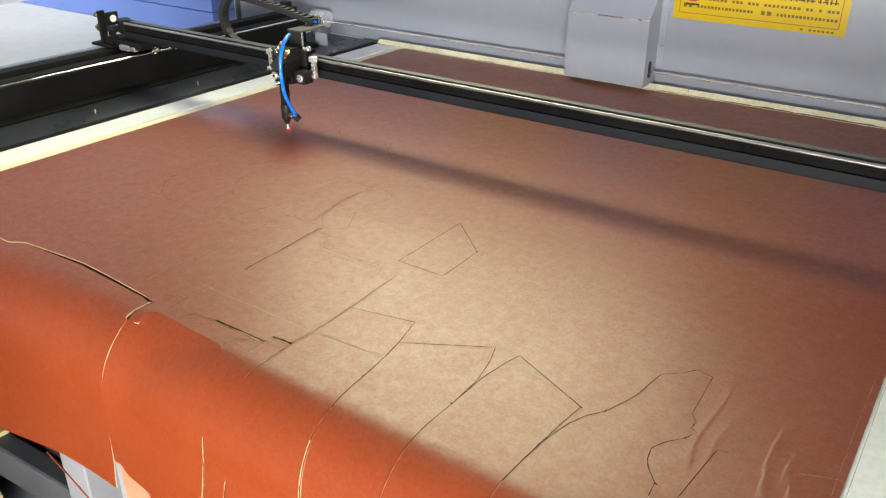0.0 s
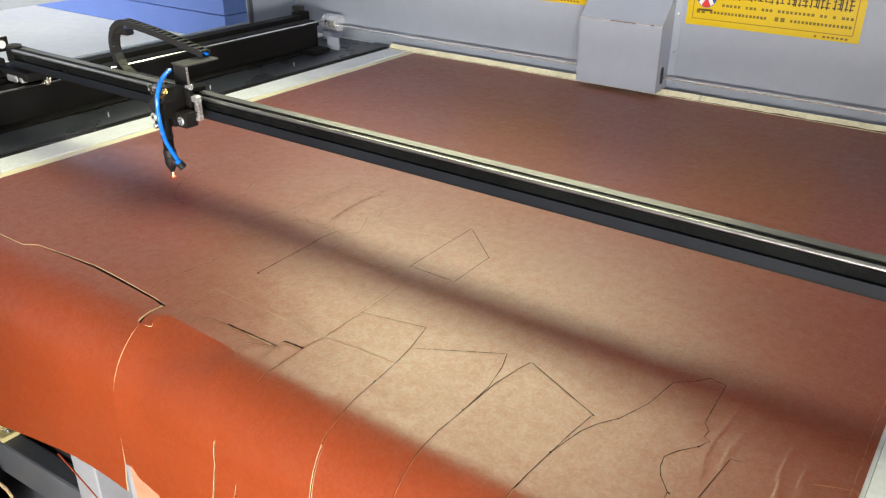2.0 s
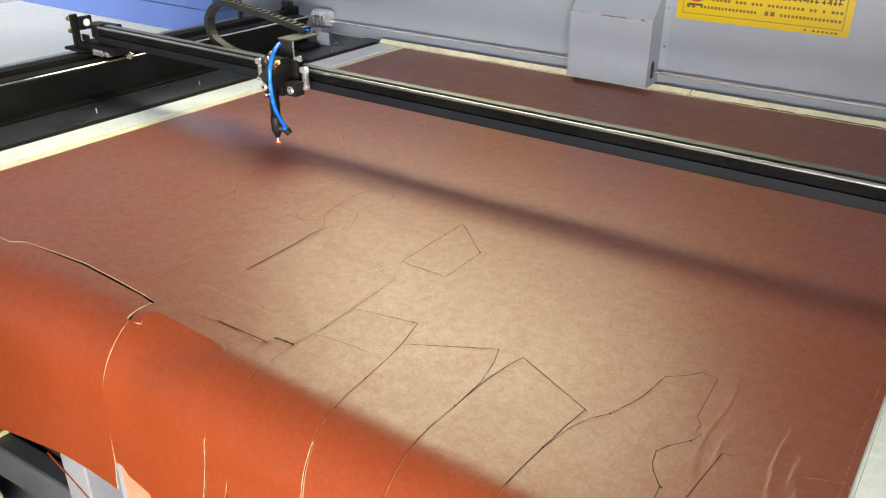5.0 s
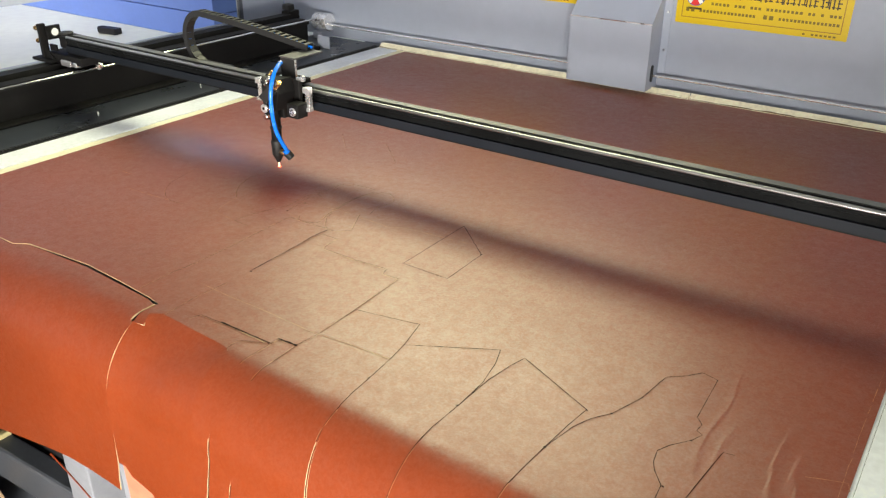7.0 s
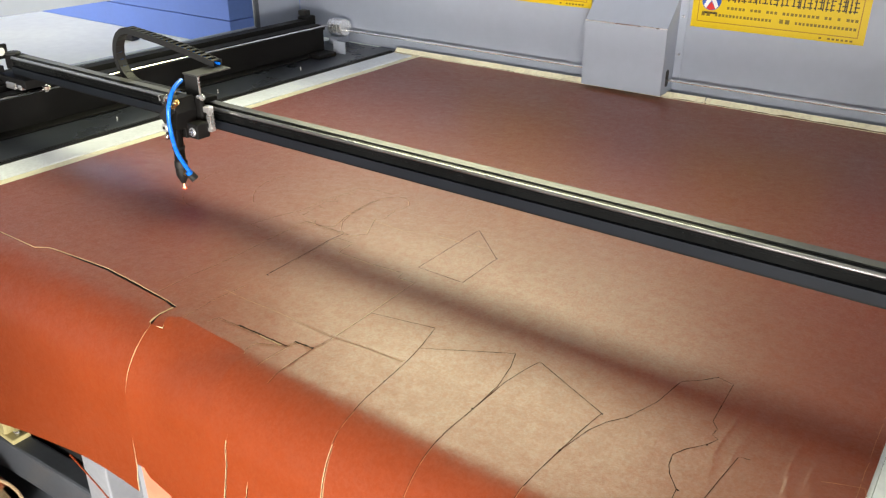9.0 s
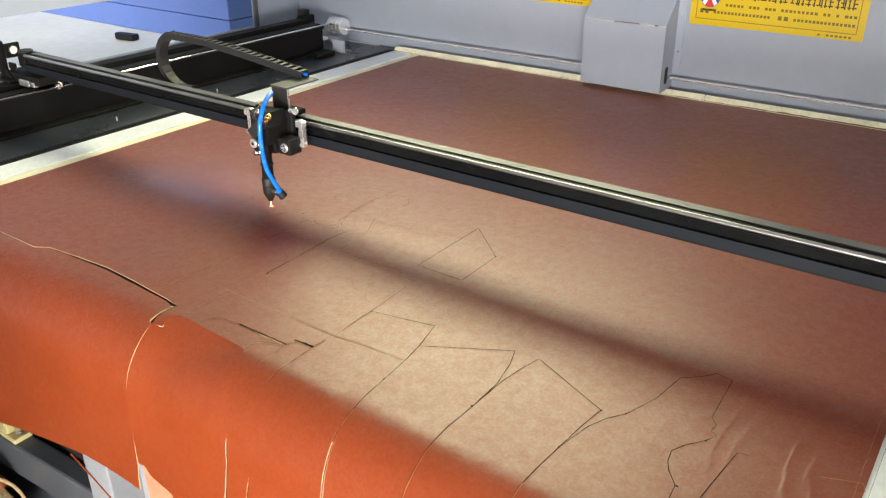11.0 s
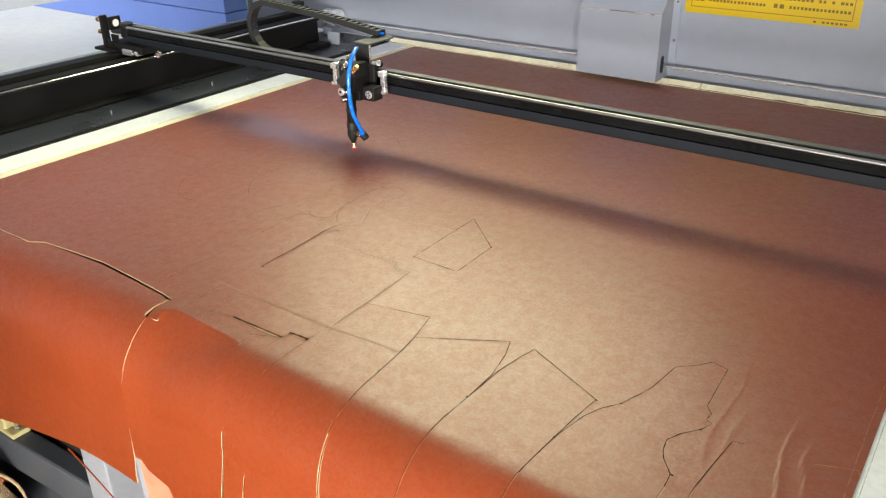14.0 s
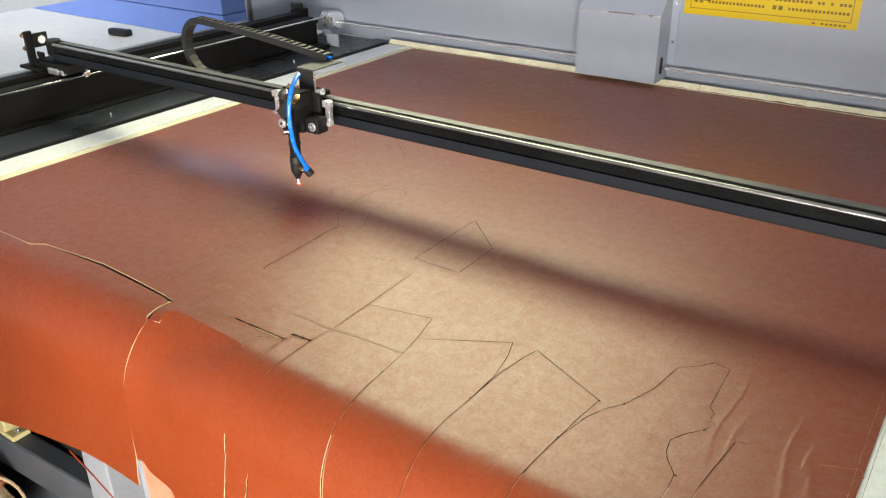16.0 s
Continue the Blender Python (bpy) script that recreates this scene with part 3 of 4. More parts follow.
    part("bracket_shelf", box(-0.036, 0.008, 0.058, 0.142, 0.2126, 0.2155, 0.0005), SHELF, d)
    # hose and elbow
    hose = [(0.002, 0.026, 0.213), (0.010, 0.008, 0.209), (0.018, -0.012, 0.197), (0.022, -0.026, 0.170), (0.022, -0.028, 0.133), (0.023, -0.023, 0.092), (0.028, -0.014, 0.064), (0.033, -0.007, 0.046)]
    part("air_hose", tube(hose, 0.0042, 12), HOSE, d, "bright blue plastic air hose", True)
    part("hose_collar", rod((0.031, -0.009, 0.047), (0.0335, -0.006, 0.040), 0.0065, 14), HOSE, d, smooth=True)
    part("elbow", rod((0.030, -0.006, 0.042), (0.038, 0.0, 0.029), 0.0082, 14), MATT, d, smooth=True)
    part("elbow_neck", rod((0.010, 0.0, 0.036), (0.026, -0.003, 0.036), 0.006, 14), BRASS, d, "brass hose fitting", True)
    return d


def spark(head):
    """A thin pale flame below the nozzle and a small glowing burn on the leather."""
    rnd = random.Random(4)
    bm = bmesh.new()
    bmesh.ops.create_icosphere(bm, subdivisions=2, radius=1.0)
    for v in bm.verts:
        k = 1 + 0.5 * noise.noise(v.co * 2.3)
        v.co = Vector((v.co.x * 0.0050 * k, v.co.y * 0.0032 * k, 0.0020 + v.co.z * 0.0009 * k))
    part("burning_spot", bm, SPARK, head, "glowing red cutting spot", True)
    flame = [(0.0006, 0.001), (0.0017, 0.0020), (0.0018, 0.0040), (0.0009, 0.0070), (0.0010, 0.0090), (0.0013, 0.0108), (0.0008, 0.0125)]
    part("flame", spun(flame, Matrix.Identity(4), 10), SPARK_CORE, head, "thin pale flame", True)
    for k in range(4):
        a, r = rnd.uniform(0, 6.28), rnd.uniform(0.004, 0.007)
        part("ember", spun([(0.0002, 0), (0.0007, 0.0007), (0.0002, 0.0014)], pose(r * math.cos(a), r * math.sin(a), 0.0014), 6), SPARK, head)


def smoke():
    """Thin laser smoke drifting off to the side: three thin, ragged veils above one another."""
    m = bpy.data.materials.new("thin_smoke")
    m.use_nodes = True
    nt = m.node_tree
    nt.nodes.clear()
    out = nt.nodes.new("ShaderNodeOutputMaterial")
    mix = nt.nodes.new("ShaderNodeMixShader")
    clear = nt.nodes.new("ShaderNodeBsdfTransparent")
    dif = nt.nodes.new("ShaderNodeBsdfTranslucent")
    lit = nt.nodes.new("ShaderNodeBsdfDiffuse")
    both = nt.nodes.new("ShaderNodeAddShader")
    dif.inputs["Color"].default_value = (0.41, 0.40, 0.62, 1)
    lit.inputs["Color"].default_value = (0.41, 0.40, 0.62, 1)
    tc = nt.nodes.new("ShaderNodeTexCoord")
    ball = nt.nodes.new("ShaderNodeTexGradient")
    ball.gradient_type = "SPHERICAL"
    cloud = nt.nodes.new("ShaderNodeTexNoise")
    cloud.inputs["Scale"].default_value, cloud.inputs["Detail"].default_value = 1.1, 2.0
    mp = nt.nodes.new("ShaderNodeMapRange")
    mp.inputs["From Min"].default_value, mp.inputs["From Max"].default_value = 0.22, 0.75
    mul = nt.nodes.new("ShaderNodeMath")
    mul.operation = "MULTIPLY"
    thin = nt.nodes.new("ShaderNodeMath")
    thin.operation = "MULTIPLY"
    thin.inputs[1].default_value = 0.31
    nt.links.new(tc.outputs["Object"], ball.inputs["Vector"])
    nt.links.new(tc.outputs["Object"], cloud.inputs["Vector"])
    nt.links.new(cloud.outputs["Fac"], mp.inputs["Value"])
    nt.links.new(mp.outputs["Result"], mul.inputs[0])
    nt.links.new(ball.outputs["Fac"], mul.inputs[1])
    nt.links.new(mul.outputs[0], thin.inputs[0])
    nt.links.new(thin.outputs[0], mix.inputs["Fac"])
    nt.links.new(dif.outputs[0], both.inputs[0])
    nt.links.new(lit.outputs[0], both.inputs[1])
    nt.links.new(clear.outputs[0], mix.inputs[1])
    nt.links.new(both.outputs[0], mix.inputs[2])
    nt.links.new(mix.outputs[0], out.inputs["Surface"])
    w = thing("smoke_wisp", "faint bluish smoke drifting from the cutting spot", "smoke", pose(0, 0, TOP), kind="stuff")
    for i, (cx, cy, cz, rx, ry) in enumerate(((-0.100, -0.030, 0.014, 0.170, 0.110), (-0.140, -0.040, 0.026, 0.150, 0.110), (-0.190, -0.050, 0.038, 0.150, 0.120))):
        bm = bmesh.new()
        bmesh.ops.create_grid(bm, x_segments=24, y_segments=24, size=1.0)
        for v in bm.verts:
            r2 = v.co.x ** 2 + v.co.y ** 2
            v.co.z = 0.10 * (1 - r2) + 0.10 * noise.noise(Vector((v.co.x * 2 + i * 5, v.co.y * 2, 0)))
        ob = part("veil", bm, m, w, "", True)
        ob.visible_shadow = False
        ob.matrix_basis = Matrix.Translation((cx, cy, cz)) @ Matrix.Diagonal((rx, ry, 0.06, 1))
    return w


PITCH = 0.0165
LINKS = 36
LOOP = 0.0585


def chain_link():
    bm = box(-0.0085, 0.0085, -0.011, -0.0088, -0.0065, 0.0065, 0.0005)
    box(-0.0085, 0.0085, 0.0088, 0.011, -0.0065, 0.0065, 0.0005, bm)
    box(-0.0045, 0.0040, -0.0088, 0.0088, 0.0042, 0.0062, 0, bm)
    box(-0.0070, 0.0070, -0.0088, 0.0088, -0.0062, -0.0045, 0, bm)
    return bm


def chain_pose(s, xh):
    """Place of the chain at length s from its head end, the head being at xh (in the chain's space)."""
    xe, ze = xh - 0.022, 1.0235
    xl = 0.022 + 0.5 * (xh - 0.43)
    xc, zc = xl + LOOP + 0.006, 0.998
    zt = zc + LOOP
    run = xe - xc
    n = math.hypot(run, zt - ze)
    if s <= n:
        k = s / n
        sag = 0.004 * math.sin(math.pi * k)
        return pose(xe - run * k, 0, ze + (zt - ze) * k + sag, 0, math.degrees(math.atan2(zt - ze, run)) , 0)
    s -= n
    if s <= math.pi * LOOP:
        a = s / LOOP
        return pose(xc - LOOP * math.sin(a), 0, zc + LOOP * math.cos(a), 0, -math.degrees(a), 0)
    s -= math.pi * LOOP
    return pose(xc + s, 0, zc - LOOP, 0, -180, 0)


def cable_chain():
    c = thing("cable_chain", "black plastic cable chain looped above the beam", "cable chain", pose(0, 0, 0))
    first = part("link", chain_link(), CHAIN, c)
    links = [first]
    inner = part("inner_hose", rod((-0.0085, 0.004, -0.001), (0.0085, 0.004, -0.001), 0.003, 8), HOSE, first)
    for i in range(LINKS - 1):
        ob = new("link", first.data)
        ob.parent = c
        hose = new("inner_hose", inner.data)
        hose.parent = ob
        links.append(ob)
    return c, links


# ---- leather ----
FLAT_Y = -0.367
BEND_LEN = 0.152
# the bend, rounding off where it leaves the bed: slope, way forwards and way down along it
BEND_S = np.linspace(0.0, BEND_LEN, 400)
BEND_A = 0.5 * math.pi * (BEND_S / BEND_LEN) ** 0.74
BEND_Y = np.cumsum(np.cos(BEND_A)) * BEND_LEN / 400
BEND_Z = np.cumsum(np.sin(BEND_A)) * BEND_LEN / 400


def leather_point(x, v, lift=0.0):
    """The sheet: v runs backwards along it, negative past the bend in front."""
    if v >= FLAT_Y:
        return Vector((x, v, TOP + wave(x, v) + lift))
    s = FLAT_Y - v
    if s < BEND_LEN:
        a = np.interp(s, BEND_S, BEND_A)
        n = Vector((0, -math.sin(a), math.cos(a)))
        return Vector((x, FLAT_Y - np.interp(s, BEND_S, BEND_Y), TOP - np.interp(s, BEND_S, BEND_Z) + wave(x, v))) + n * lift
    d = s - BEND_LEN
    y = FLAT_Y - BEND_Y[-1] - 0.0130 * min(1.0, d / 0.15) - lift - 0.012 * math.sin(d * 9) * math.sin(x * 7 + 1)
    return Vector((x, y, TOP - BEND_Z[-1] - d + 0.0150 * min(1.0, d / 0.1)))


# creases near the edge: places along the sheet, places across it, height, steep side
CREASES = (
    ((-0.244, -0.217, -0.190, -0.156, -0.124, -0.090, -0.044, -0.014), (1.452, 1.444, 1.440, 1.441, 1.444, 1.445, 1.438, 1.427), 0.0008, 1),
    ((-0.205, -0.195, -0.171, -0.145), (1.461, 1.458, 1.456, 1.462), 0.0010, -1),
    ((-0.260, -0.199, -0.173, -0.137, -0.106), (1.529, 1.517, 1.514, 1.515, 1.516), 0.0010, -1),
    ((-0.240, -0.211, -0.185, -0.172, -0.158), (1.553, 1.545, 1.536, 1.535, 1.539), 0.0013, -1),
    ((-0.257, -0.226, -0.194, -0.161), (1.387, 1.380, 1.381, 1.382), 0.0005, 1),
    ((-0.110, -0.080, -0.050), (1.528, 1.526, 1.522), 0.0004, 1),
)


def wave(x, v):
    """Slight unevenness and the creases near the right edge."""
    z = 0.0007 * noise.noise(Vector((x * 7, v * 7, 0.3)))
    for vs, xs, hgt, side in CREASES:
        if vs[0] - 0.02 < v < vs[-1] + 0.02:
            mid = np.interp(v, vs, xs) + 0.0012 * math.sin(v * 170 + xs[0] * 40)
            fade = min(1.0, (v - vs[0] + 0.02) / 0.04, (vs[-1] + 0.02 - v) / 0.04) * (0.6 + 0.5 * noise.noise(Vector((v * 25, xs[0] * 9, 0))))
            dx = (x - mid) * side
            z += 0.75 * fade * hgt * math.exp(-(dx / (0.0012 if dx > 0 else 0.0055)) ** 2)
    return z


def sheet_part(name, outline, parent, du=0.02, dv=0.0125, label="", lift=0.0, sink=None, thick=0.0017, fine=None):
    """A leather piece cut to an outline in the sheet's own coordinates, with its raw edge."""
    bm = bmesh.new()
    bm.faces.new([bm.verts.new((x, v, 0)) for x, v in outline])
    xs = [p[0] for p in outline]
    vs = [p[1] for p in outline]

    def slices(lo, hi, step, normal):
        k = lo + step
        while k < hi - 0.002:
            co = (k, 0, 0) if normal[0] else (0, k, 0)
            bmesh.ops.bisect_plane(bm, geom=bm.verts[:] + bm.edges[:] + bm.faces[:], plane_co=co, plane_no=normal, dist=1e-6)
            k += step
    slices(min(vs), max(vs), dv, (0, 1, 0))
    slices(min(xs), max(xs), du, (1, 0, 0))
    if fine:
        slices(fine[0], fine[1], 0.0012, (1, 0, 0))
    bmesh.ops.recalc_face_normals(bm, faces=bm.faces[:])
    if sum(f.normal.z for f in bm.faces) < 0:
        bmesh.ops.reverse_faces(bm, faces=bm.faces[:])
    rim = bmesh.ops.extrude_edge_only(bm, edges=[e for e in bm.edges if e.is_boundary])["geom"]
    for g in rim:
        if isinstance(g, bmesh.types.BMVert):
            g.co.z = -thick
        elif isinstance(g, bmesh.types.BMFace):
            g.material_index = 1
    for v in bm.verts:
        x, s, z = v.co
        v.co = leather_point(x, s, z + lift - (sink(x, s) if sink else 0.0))
    ob = part(name, bm, LEATHER, parent, label, True)
    ob.data.materials.append(FRINGE)
    return ob


def droop(x, s):
    """The freed middle flap: its back edge stands a little proud, then it slopes down into the bend."""
    back = -0.3920 + 0.0300 * min(1.0, max(0.0, (x - 0.702) / 0.014))
    d = max(0.0, back - s)
    k = min(1.0, max(0.0, (0.864 - x) / (0.03 + 1.2 * d)))
    if s < -0.395:
        k *= min(1.0, max(0.1, (x - 0.690) / 0.06))
    e = min(1.0, max(0.0, (s + 0.60) / 0.20)) if s < -0.40 else 1.0
    proud = 0.0016 * math.exp(-((s + 0.53) / 0.06) ** 2) * max(0.0, 1 - (x - 0.690) / 0.05)
    return k * e * (0.0150 * (1 - math.exp(-38 * d)) - 0.0030) + 0.0004 - proud


def leather():
    sheet = thing("leather_sheet", "orange-brown leather sheet, partly cut, hanging over the bed's front", "leather")
    end = -1.02
    main = [(0.0, 1.160), (0.10, 1.150), (0.30, 1.160), (1.594, 1.160), (1.594, 0.4), (1.592, -0.2), (1.594, end),
            (1.302, end), (1.294, -0.50), (1.292, end), (1.180, end), (1.176, -0.56), (1.174, end),
            (1.092, end), (1.0835, -0.60), (1.0648, -0.415), (1.0795, -0.60), (1.080, end),
            (0.951, end), (0.9445, -0.60), (0.9435, -0.525), (0.9425, -0.60), (0.943, end),
            (0.914, end), (0.9045, -0.58), (0.9032, -0.475), (0.9020, -0.58), (0.904, end),
            (0.862, end), (0.862, -0.60), (0.862, -0.369), (0.857, -0.366), (0.795, -0.3645), (0.719, -0.361),
            (0.702, -0.371), (0.711, -0.389), (0.690, -0.392), (0.6855, -0.375), (0.6855, -0.343),
            (0.659, -0.339), (0.629, -0.337), (0.574, -0.333), (0.494, -0.329), (0.423, -0.334), (0.347, -0.341),
            (0.324, -0.3555), (0.271, -0.3560), (0.10, -0.3585), (0.0, -0.360)]
    sheet_part("main_piece", main, sheet, 0.03, 0.010, fine=(1.36, 1.575))
    flap = [(0.6895, -0.392), (0.7105, -0.389), (0.7015, -0.3705), (0.7190, -0.3605), (0.795, -0.3638), (0.858, -0.3655), (0.864, -0.374), (0.864, -0.60), (0.864, end),
            (0.852, -0.91), (0.830, -0.745), (0.800, -0.674), (0.779, -0.647), (0.745, -0.645), (0.728, -0.644), (0.712, -0.634), (0.695, -0.637), (0.692, -0.60), (0.6905, -0.50), (0.692, -0.44)]
    sheet_part("middle_flap", flap, sheet, 0.02, 0.0125, "orange freed flap, drooping", 0.0, droop)
    left = [(0.0, -0.3615), (0.10, -0.3600), (0.271, -0.3572), (0.322, -0.3562), (0.347, -0.3418), (0.375, -0.3395), (0.423, -0.3375), (0.494, -0.3338), (0.574, -0.3376), (0.629, -0.3408), (0.659, -0.3422), (0.681, -0.3475),
            (0.6805, -0.372), (0.6815, -0.388), (0.6886, -0.396), (0.6911, -0.42), (0.6916, -0.44), (0.6901, -0.50), (0.6908, -0.55), (0.6913, -0.60), (0.6925, -0.64), (0.687, -0.692), (0.609, -0.699), (0.537, -0.706), (0.442, -0.721), (0.348, -0.734), (0.245, -0.752), (0.0, -0.795)]
    sheet_part("left_flap", left, sheet, 0.02, 0.0125, "orange hanging flap with a cut outline", 0.0, lambda x, v: 0.0014 * min(1.0, max(0.0, (v + 0.41) / 0.02)))
    return sheet


def ribbon(line, w, shift=0.0):
    """A thin strip of uneven width along a line on the sheet, moved sideways by shift."""
    bm = bmesh.new()
    prev = None
    for i, p in enumerate(line):
        a, b = line[max(i - 1, 0)], line[min(i + 1, len(line) - 1)]
        d = Vector((b[0] - a[0], b[1] - a[1])).normalized()
        side = Vector((-d.y, d.x))
        if side.y > 0 or (side.y == 0 and side.x < 0):
            side = -side
        s = side * w / 2 * (0.6 + 0.8 * random.random())
        x, v = p[0] + side.x * shift, p[1] + side.y * shift
        pair = [bm.verts.new(leather_point(x + s.x, v + s.y, 0.0005)), bm.verts.new(leather_point(x - s.x, v - s.y, 0.0005))]
        if prev:
            bm.faces.new((prev[0], prev[1], pair[1], pair[0]))
        prev = pair
    bmesh.ops.recalc_face_normals(bm, faces=bm.faces[:])
    return bm


def cut(sheet, *pts, w=0.0008, material=None):
    line = []
    for p, q in zip(pts, pts[1:]):
        n = max(1, int(math.dist(p, q) / 0.006))
        line += [(p[0] + (q[0] - p[0]) * k / n, p[1] + (q[1] - p[1]) * k / n) for k in range(n)]
    line.append(pts[-1])
    # a pale ribbon paints the lit lip along one side of scored lines
    if material in (SCORE, EMBOSS):
        part("raised_edge", ribbon(line, 0.8 * w, 0.85 * w), LITEDGE, sheet)
    return part("cut_line", ribbon(line, w), material or BURNT, sheet)


def cuts(sheet):
    cut(sheet, (0.755, -0.346), (0.763, -0.329), (0.823, -0.327), (0.895, -0.326), (0.897, -0.312), (0.928, -0.309), (0.932, -0.271), (0.931, -0.191), (0.926, -0.081), (0.895, -0.083), (0.890, -0.066), (0.828, -0.071), (0.759, -0.070), w=0.0011, material=SCORE)
    cut(sheet, (0.931, -0.191), (1.031, -0.170), (1.044, -0.222), (1.050, -0.258), (1.055, -0.310), (1.058, -0.347), (1.063, -0.379))
    cut(sheet, (0.687, -0.266), (0.759, -0.269), (0.819, -0.268), (0.922, -0.271), (0.978, -0.264), (1.049, -0.261), w=0.0009, material=EMBOSS)
    cut(sheet, (1.050, -0.258), (1.044, -0.224), (1.157, -0.160), (1.168, -0.190), (1.177, -0.235), (1.178, -0.292), (1.176, -0.344), (1.178, -0.378))
    cut(sheet, (1.178, -0.292), (1.180, -0.226), (1.187, -0.182), (1.193, -0.158), (1.307, -0.210), (1.302, -0.255), (1.299, -0.298), (1.296, -0.343), (1.295, -0.371))
    cut(sheet, (1.299, -0.298), (1.309, -0.247), (1.319, -0.222), (1.335, -0.199), (1.352, -0.150), (1.360, -0.092), (1.381, -0.074), (1.395, -0.056), (1.416, -0.061), (1.420, -0.147), (1.429, -0.158), (1.428, -0.172), (1.436, -0.176), (1.429, -0.192))
    cut(sheet, (1.429, -0.192), (1.412, -0.214), (1.404, -0.231), (1.407, -0.250), (1.413, -0.263), (1.428, -0.282), (1.430, -0.304))
    cut(sheet, (1.477, -0.190), (1.465, -0.192), (1.460, -0.240), (1.456, -0.286))
    cut(sheet, (0.899, -0.035), (0.900, 0.140), (0.985, 0.063), (0.986, -0.037), (0.899, -0.035), w=0.0009)
    # small panel with stepped edge, and the rounded strap beside it
    cut(sheet, (0.600, 0.006), (0.596, 0.028), (0.595, 0.051), (0.610, 0.051), (0.591, 0.058), (0.590, 0.080), (0.609, 0.093), (0.592, 0.099), (0.592, 0.129), (0.607, 0.140), (0.593, 0.144), (0.598, 0.170), (0.631, 0.179), (0.671, 0.179), (0.670, 0.153), w=0.0010, material=SCORE)
    cut(sheet, (0.670, 0.153), (0.661, 0.124), (0.664, 0.082), (0.670, 0.043), (0.681, 0.003), (0.677, -0.003), (0.657, -0.009), (0.644, -0.009), (0.632, 0.007), w=0.0011, material=SCORE)
    cut(sheet, (0.600, 0.006), (0.632, -0.004), (0.644, -0.009), w=0.0008, material=EMBOSS)
    cut(sheet, (0.751, 0.011), (0.740, -0.002), (0.730, -0.009), (0.713, -0.009), (0.699, 0.001), (0.680, 0.026), (0.671, 0.053), (0.668, 0.076), (0.665, 0.123), (0.671, 0.158), (0.685, 0.174), w=0.0011, material=SCORE)
    cut(sheet, (0.685, 0.174), (0.700, 0.182), (0.719, 0.171), (0.731, 0.156), (0.733, 0.141), (0.728, 0.128), (0.725, 0.119), (0.729, 0.110), (0.729, 0.097), (0.733, 0.081), w=0.0011, material=SCORE)
    cut(sheet, (0.751, 0.011), (0.735, 0.041), (0.719, 0.072), w=0.0011, material=SCORE)
    cut(sheet, (0.626, 0.062), (0.684, 0.065), (0.740, 0.062), (0.794, 0.059), (0.821, 0.073), (0.878, 0.079), (0.949, 0.086), w=0.0008, material=EMBOSS)
    cut(sheet, (0.627, -0.330), (0.625, -0.266), (0.629, -0.225), (0.628, -0.154), (0.625, -0.100), (0.624, -0.024), (0.625, -0.010), w=0.0011, material=SCORE)
    cut(sheet, (0.625, -0.010), (0.671, -0.010), (0.711, -0.008), w=0.0011, material=SCORE)
    cut(sheet, (0.720, -0.197), (0.718, -0.138), (0.716, -0.084), (0.712, -0.041), (0.716, -0.013), w=0.0013)
    cut(sheet, (0.7215, -0.152), (0.7195, -0.112), (0.7165, -0.048), (0.720, -0.030), (0.755, -0.030), (0.756, -0.056), (0.759, -0.069), w=0.0010, material=SCORE)
    # pieces towards the far corner
    cut(sheet, (0.593, -0.081), (0.554, -0.078), (0.561, -0.037), (0.584, 0.027), (0.581, 0.061), (0.581, 0.085), (0.590, 0.110), w=0.0010, material=SCORE)
    cut(sheet, (0.554, -0.078), (0.498, -0.071), (0.490, -0.048), (0.480, -0.004), w=0.0008, material=EMBOSS)
    cut(sheet, (0.480, -0.004), (0.455, 0.018), (0.438, 0.040), (0.420, 0.083), (0.428, 0.130), w=0.0010, material=SCORE)
    cut(sheet, (0.426, -0.084), (0.392, -0.086), (0.368, -0.079), (0.343, -0.062), (0.315, -0.027), (0.300, 0.039), (0.298, 0.078), w=0.0010, material=SCORE)
    cut(sheet, (0.274, -0.093), (0.330, -0.090), (0.384, -0.087), w=0.0010, material=SCRATCH)
    cut(sheet, (0.515, 0.405), (0.561, 0.364), (0.606, 0.322), w=0.0010, material=SCORE)
    cut(sheet, (0.391, 0.399), (0.427, 0.365), (0.461, 0.332), w=0.0010, material=SCORE)
    cut(sheet, (0.126, 0.175), (0.138, 0.232), w=0.0010, material=SCRATCH)
    cut(sheet, (0.275, 0.160), (0.278, 0.207), w=0.0010, material=SCRATCH)
    cut(sheet, (0.185, -0.042), (0.214, -0.043), w=0.0010, material=SCRATCH)
    cut(sheet, (0.800, -0.3265), (0.850, -0.3262), (0.895, -0.3258), w=0.0032, material=BURNT)
    cut(sheet, (0.845, -0.3282), (0.888, -0.3278), w=0.0014, material=FRINGE)
    cut(sheet, (0.896, -0.3115), (0.914, -0.3095), (0.929, -0.3085), w=0.0036, material=BURNT)
    cut(sheet, (0.6838, -0.3475), (0.6832, -0.368), (0.6835, -0.390), w=0.0030, material=FRINGE)
    cut(sheet, (0.720, -0.361), (0.715, -0.30), (0.720, -0.24), w=0.0010, material=SCORE)
    cut(sheet, (0.857, -0.366), (0.856, -0.345), (0.887, -0.330), w=0.0011, material=SCORE)
    cut(sheet, (0.898, -0.313), (0.897, -0.345), (0.896, -0.380), w=0.0010, material=SCORE)
    cut(sheet, (0.928, -0.309), (0.930, -0.345), (0.931, -0.395), w=0.0011, material=SCORE)
